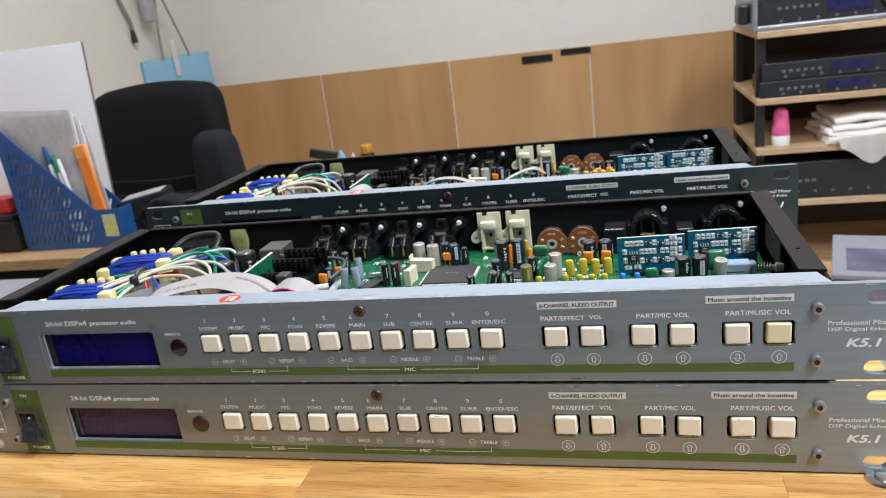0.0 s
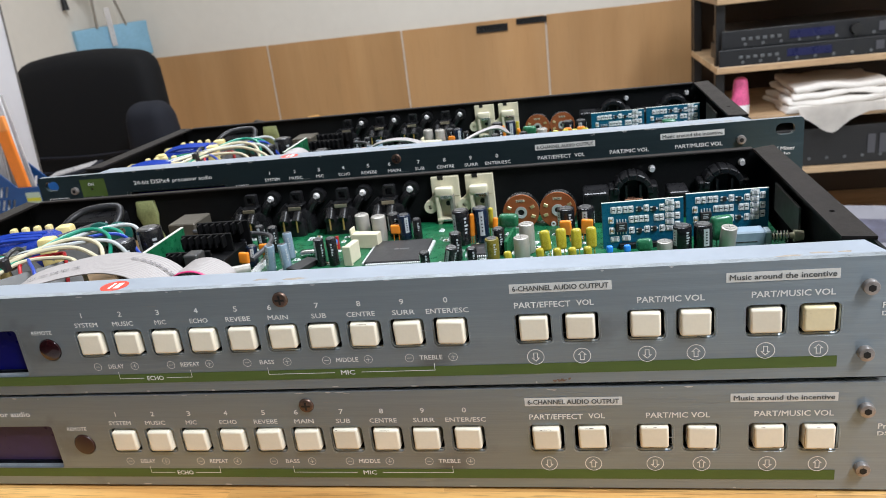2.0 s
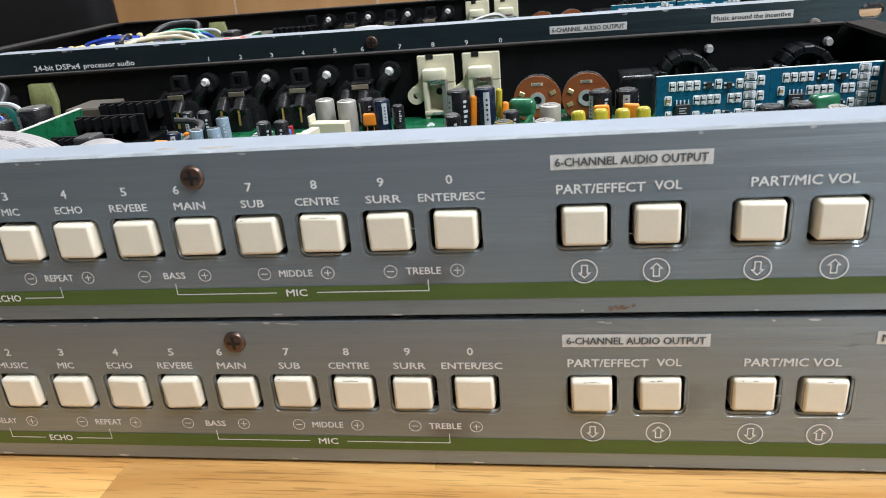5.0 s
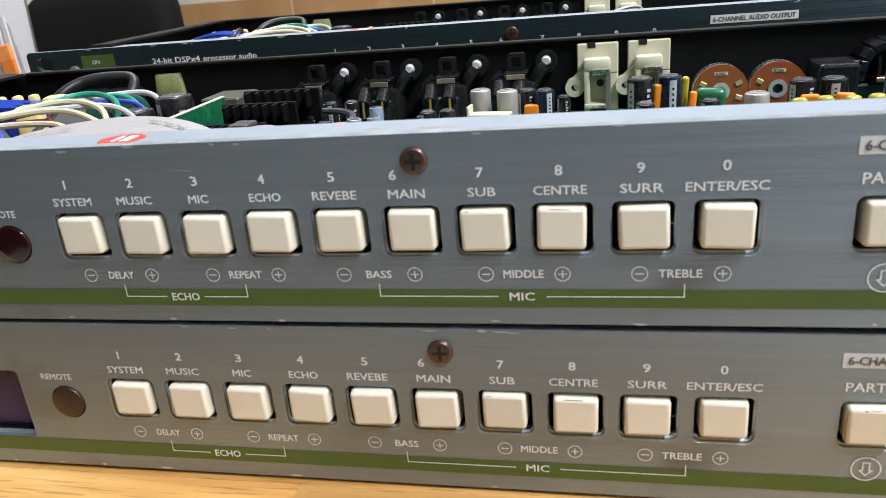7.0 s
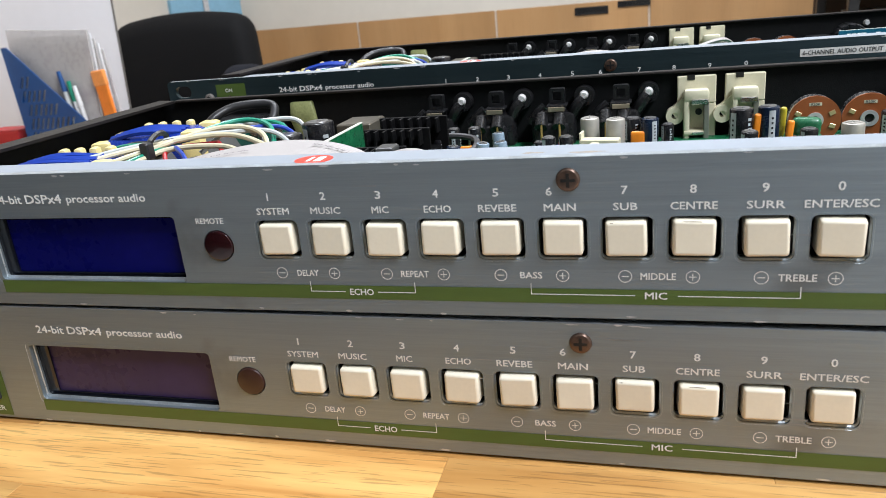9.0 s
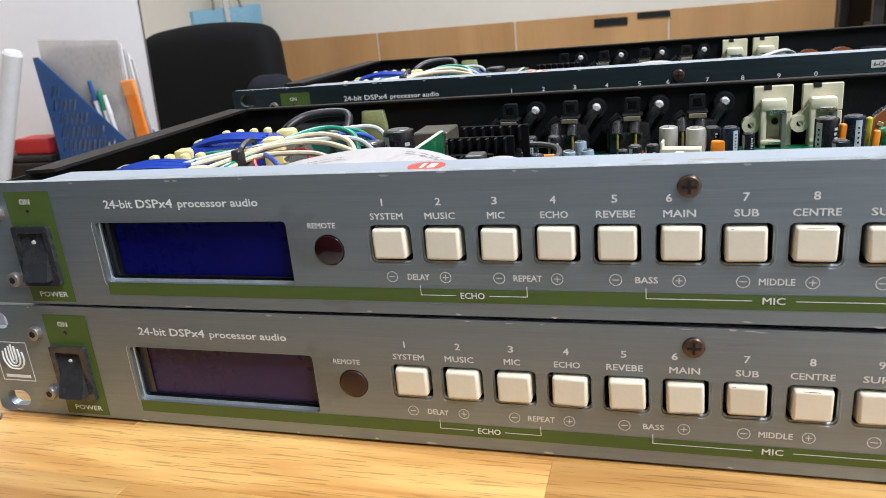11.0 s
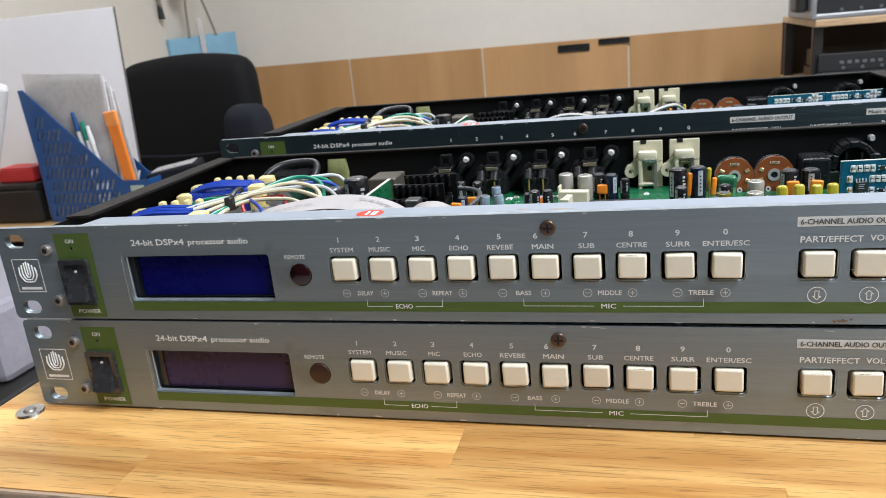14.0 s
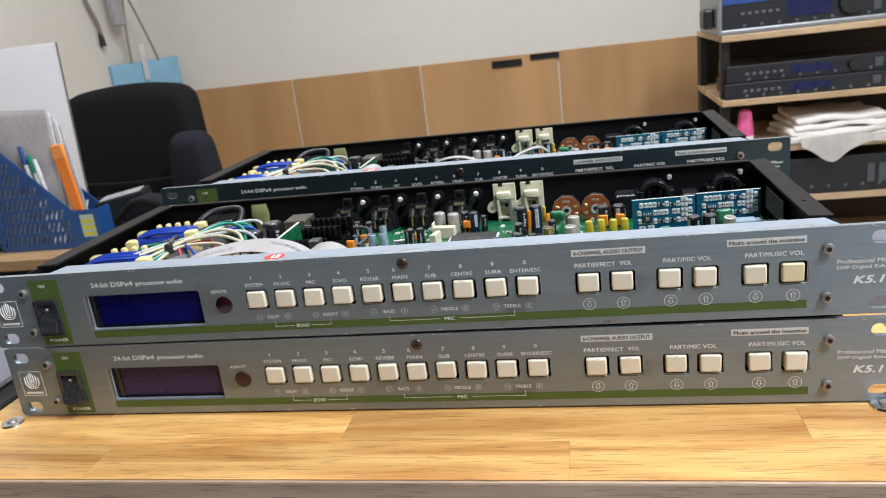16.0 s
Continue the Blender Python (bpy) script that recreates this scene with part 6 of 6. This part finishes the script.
def white_board():
    t = thing("white_board", pose(-1.352, 1.30, -0.1895, -4, 0, 0), "tall white board leaning behind the desk organizer", "board")
    part("board_face", box(-0.24, 0.216, 0, 0.006, 0.0, 0.445, 0.001), WHITE_BOARD, t)
    part("board_edge", box(0.2162, 0.2185, -0.001, 0.0035, 0.0, 0.446, 0.0005), mat("grey_board_edge", (0.14, 0.13, 0.12), 0.5), t)


white_board()


def organizer():
    """Blue magazine file with sloping slotted sides, holding papers and pens."""
    t = thing("desk_organizer", pose(-1.20, 1.065, -0.189), "blue slotted plastic magazine file holding papers and pens", "organizer")
    D, LO, HI, W = 0.255, 0.085, 0.285, 0.09
    out = [(0, 0), (D, 0), (D, LO), (D - 0.06, LO), (0.0, HI), (-0.012, HI)]
    holes = []
    for j in range(9):
        z = 0.012 + 0.0275 * j
        x = 0.005 + 0.004 * (j % 3)
        while x + 0.018 < min(D - 0.064, (HI - z - 0.030) * (D - 0.06) / (HI - LO)):
            holes.append([(x, z), (x + 0.0070, z), (x + 0.0165, z + 0.022), (x + 0.0095, z + 0.022)])
            x += 0.0122
    for y in (0.0, W):
        part("slotted_side", plate(out, holes if y == 0 else holes, y, y + 0.0025), BLUE_PLASTIC, t)
    part("front_wall", box(D - 0.003, D, 0.0026, W - 0.0001, 0.0, LO), BLUE_PLASTIC, t)
    part("back_wall", box(-0.008, -0.004, 0.0026, W - 0.0001, 0.0, HI - 0.02), BLUE_PLASTIC, t)
    part("base", box(0, D - 0.0035, 0.0026, W - 0.0001, 0.0, 0.003), BLUE_PLASTIC, t)
    lb = part("price_label", box(D - 0.045, D - 0.012, -0.0006, -0.0001, 0.024, 0.074), mat("pale_yellow_label", (0.45, 0.55, 0.45), 0.6), t)
    for k in range(3):
        part("label_band", box(D - 0.044, D - 0.013, -0.0010, -0.0007, 0.028 + 0.014 * k, 0.035 + 0.014 * k), mat("yellow_band", (0.62, 0.60, 0.05), 0.6), lb)
    for i in range(5):
        p = thing("paper_sheaf", pose(-1.20 - 0.030 + 0.016 * i, 1.084 + 0.013 * i, -0.185, 0, 4 - 2 * i, 0), "loose white papers in a clear sleeve in the organizer", "paper", "papers in the organizer")
        part("sheet_pack", box(0.0, 0.190 - 0.01 * i, 0, 0.004, 0.002, 0.315 - 0.016 * i, 0.001), FILM if i % 2 == 0 else PAPER, p)
        part("clear_cover", box(0.004, 0.186 - 0.01 * i, -0.0012, -0.0004, 0.002, 0.29 - 0.012 * i), FILM, p)
    pen = thing("orange_pen_case", pose(-0.988, 1.0705, -0.185, 0, -5, 0), "flat orange plastic ruler case in the organizer", "case")
    part("case_body", box(-0.014, 0.014, 0, 0.008, 0.002, 0.225, 0.003), ORANGE, pen)
    part("case_cap", box(-0.015, 0.015, -0.001, 0.009, 0.195, 0.226, 0.003), mat("pale_orange_cap", (0.9, 0.32, 0.08), 0.4), pen)
    for dx, m, h in ((-0.045, W_GREEN, 0.17), (-0.06, BLUE_PLASTIC, 0.19), (-0.035, WHITE_PLASTIC, 0.16)):
        q = thing("pen", pose(-1.01 + dx, 1.074, -0.185, 0, -7, 0), "slim plastic pen standing in the organizer", "pen", "pens in the organizer")
        part("barrel", cyl((0, 0, 0.002), (0, 0, h), 0.0045, None, 12), WHITE_PLASTIC, q, "", True)
        part("cap", cyl((0, 0, h), (0, 0, h + 0.04), 0.0055, 0.004, 12), m, q, "", True)


organizer()


def hanging_bag():
    t = thing("blue_bag", pose(-1.63, 2.50, 0.075, 0, 0, 62), "light blue paper bag hanging by a cord on the wall", "bag")
    b = box(-0.15, 0.15, -0.02, 0.02, -0.02, 0.105, 0.006)
    bmesh.ops.subdivide_edges(b, edges=[e for e in b.edges if e.calc_length() > 0.09], cuts=4, use_grid_fill=True)
    for v in b.verts:
        v.co.y += 0.012 * noise.noise(v.co * 12)
        v.co.z += 0.03 * v.co.x if v.co.z > 0.05 else 0
    part("bag_body", b, BAG_BLUE, t, "", True)
    part("handle", tube([(-0.06, -0.022, 0.10), (-0.05, -0.02, 0.24), (-0.02, -0.01, 0.36), (0.03, -0.015, 0.22), (0.06, -0.022, 0.10)], 0.005, 6), CORD, t)
    part("clear_tag", box(-0.022, 0.0, -0.034, -0.030, 0.03, 0.17, 0.001), FILM, t)
    s = thing("power_strip", pose(-1.66, 2.42, 0.38), "grey cable socket hanging on the wall", "power strip")
    part("socket_body", box(0.0, 0.03, -0.03, 0.03, -0.06, 0.16, 0.006), mat("grey_socket_plastic", (0.34, 0.33, 0.34), 0.5), s)
    part("cable", tube([(0.01, 0, 0.16), (0.0, 0.01, 0.4), (-0.01, 0.0, 0.7)], 0.008, 8), CORD, s)
    c = thing("hanging_cable", pose(-1.685, 2.33, 0.28), "grey cable hanging down the wall", "cable")
    part("cord", tube([(0, 0.02, 0.0), (0.004, 0.01, 0.05), (0.0, -0.04, 0.2), (-0.005, -0.07, 0.6)], 0.007, 8), CORD, c)
    part("plug", cyl((0.0, 0.02, -0.03), (0.0, 0.018, 0.02), 0.012, 0.008, 12), DARK_METAL, c, "", True)


hanging_bag()


def black_bag():
    t = thing("black_bag", pose(-0.80, 1.12, -0.190), "crumpled black cloth bag lying on the desk", "bag")
    b = box(-0.10, 0.11, -0.06, 0.06, 0.0, 0.100, 0.035, 3)
    bmesh.ops.subdivide_edges(b, edges=[e for e in b.edges if e.calc_length() > 0.03], cuts=5, use_grid_fill=True)
    for v in b.verts:
        if v.co.z > 0.01:
            v.co += 0.022 * Vector((noise.noise(v.co * 16), noise.noise(v.co * 16 + Vector((5, 0, 0))), noise.noise(v.co * 18 + Vector((0, 5, 0)))))
    part("bag_body", b, CHAIR_ARM, t, "", True)
    part("strap", tube([(-0.09, -0.075, 0.06), (-0.02, -0.085, 0.10), (0.06, -0.08, 0.07), (0.10, -0.07, 0.02)], 0.007, 8), CHAIR, t, "", True)
    p = thing("paper_sheet", pose(-0.93, 1.16, -0.189, 0, -8, 20), "curled white paper sheet beside a black bag", "paper")
    part("sheet", box(-0.04, 0.05, -0.03, 0.03, 0.095, 0.097, 0.001), FILM, p)
    part("pad", box(-0.05, 0.06, -0.04, 0.04, 0.0, 0.0945, 0.004), CHAIR_ARM, p)


black_bag()


def low_table():
    """Small table behind the units with a few odds and ends."""
    t = thing("low_table", pose(-0.55, 1.42, -0.125), "small low wooden table holding odds and ends", "table")
    part("top", box(-0.14, 0.16, -0.10, 0.10, -0.02, 0, 0.003), DESK_WOOD, t)
    for sx in (-0.12, 0.14):
        for sy in (-0.08, 0.08):
            part("leg", box(sx - 0.012, sx + 0.012, sy - 0.012, sy + 0.012, FLOOR_Z + 0.125, -0.0205), DESK_WOOD, t)
    j = thing("glue_jar", pose(-0.476, 1.40, -0.125), "small dark jar with an amber lid", "jar")
    part("jar_body", cyl((0, 0, 0), (0, 0, 0.040), 0.019, 0.018, 24, None, 0.003), mat("dark_glass", (0.02, 0.014, 0.010), 0.2), j, "", True)
    part("lid", cyl((0, 0, 0.0402), (0, 0, 0.060), 0.0155, 0.015, 24, None, 0.002), mat("amber_lid", (0.42, 0.19, 0.02), 0.35), j, "", True)
    k = thing("black_brush", pose(-0.59, 1.40, -0.085, 0, 14, 10), "black plastic brush head leaning on a stand", "brush")
    part("brush_head", box(-0.034, 0.034, -0.010, 0.010, -0.006, 0.016, 0.003), DARK_METAL, k)
    part("brush_stem", box(-0.006, 0.006, -0.006, 0.006, -0.037, -0.0062, 0.002), DARK_METAL, k)
    c = thing("paper_cone", pose(-0.535, 1.39, -0.125), "folded blue and pink paper standing on the table", "paper")
    part("blue_fold", cyl((0, 0, 0), (-0.004, 0, 0.054), 0.024, 0.002, 5), mat("sky_blue_paper", (0.16, 0.36, 0.66), 0.6), c)
    part("pink_fold", cyl((0.026, 0, 0), (0.026, 0, 0.046), 0.016, 0.002, 5), mat("pale_pink_paper", (0.66, 0.46, 0.46), 0.6), c)


low_table()


def left_corner():
    p = thing("white_pole", pose(0, 0, 0), "white tubular pole leaning over the desk", "pole")
    part("tube", cyl((-1.325, 0.995, -0.189), (-1.188, 0.995, 0.108), 0.0175, None, 24), WHITE_PLASTIC, p, "", True)
    part("end_cap", cyl((-1.188, 0.995, 0.1082), (-1.186, 0.995, 0.113), 0.0165, 0.014, 24), WHITE_PLASTIC, p, "", True)
    d = thing("black_case", pose(-1.36, 1.06, -0.189), "black plastic case on the desk", "case")
    part("case_body", box(-0.12, 0.135, 0.0, 0.14, 0.0, 0.075, 0.006), DARK_METAL, d)
    part("case_lid", box(-0.12, 0.135, 0.0, 0.14, 0.0752, 0.088, 0.004), GEAR, d)
    r = thing("red_box", pose(-1.29, 1.08, -0.1008), "small red cardboard box on a black case", "box")
    part("carton", box(-0.045, 0.048, 0, 0.06, 0, 0.030, 0.003), mat("red_card", (0.55, 0.03, 0.03), 0.5), r)
    part("flap", box(-0.044, 0.047, 0.001, 0.059, 0.0302, 0.0315), mat("red_card", (0.55, 0.03, 0.03), 0.5), r)
    w = thing("paper_printer", pose(0, 0, 0), "white desktop printer standing on a dark stand", "printer")
    part("printer_body", box(-1.55, -0.935, 0.60, 0.93, -0.335, -0.205, 0.015), mat("lilac_grey_plastic", (0.33, 0.32, 0.37), 0.45), w)
    part("paper_tray", box(-1.45, -0.98, 0.56, 0.60, -0.32, -0.305, 0.004), WHITE_PLASTIC, w)
    s = thing("dark_stand", pose(0, 0, 0), "dark cabinet stand under the printer", "cabinet")
    part("cabinet_body", box(-1.58, -0.90, 0.30, 0.95, FLOOR_Z, -0.3355, 0.006), mat("dark_desk_front", (0.018, 0.016, 0.015), 0.5), s)
    part("cabinet_door", box(-0.8995, -0.885, 0.32, 0.93, FLOOR_Z + 0.05, -0.35, 0.003), mat("dark_desk_front", (0.018, 0.016, 0.015), 0.5), s)


left_corner()
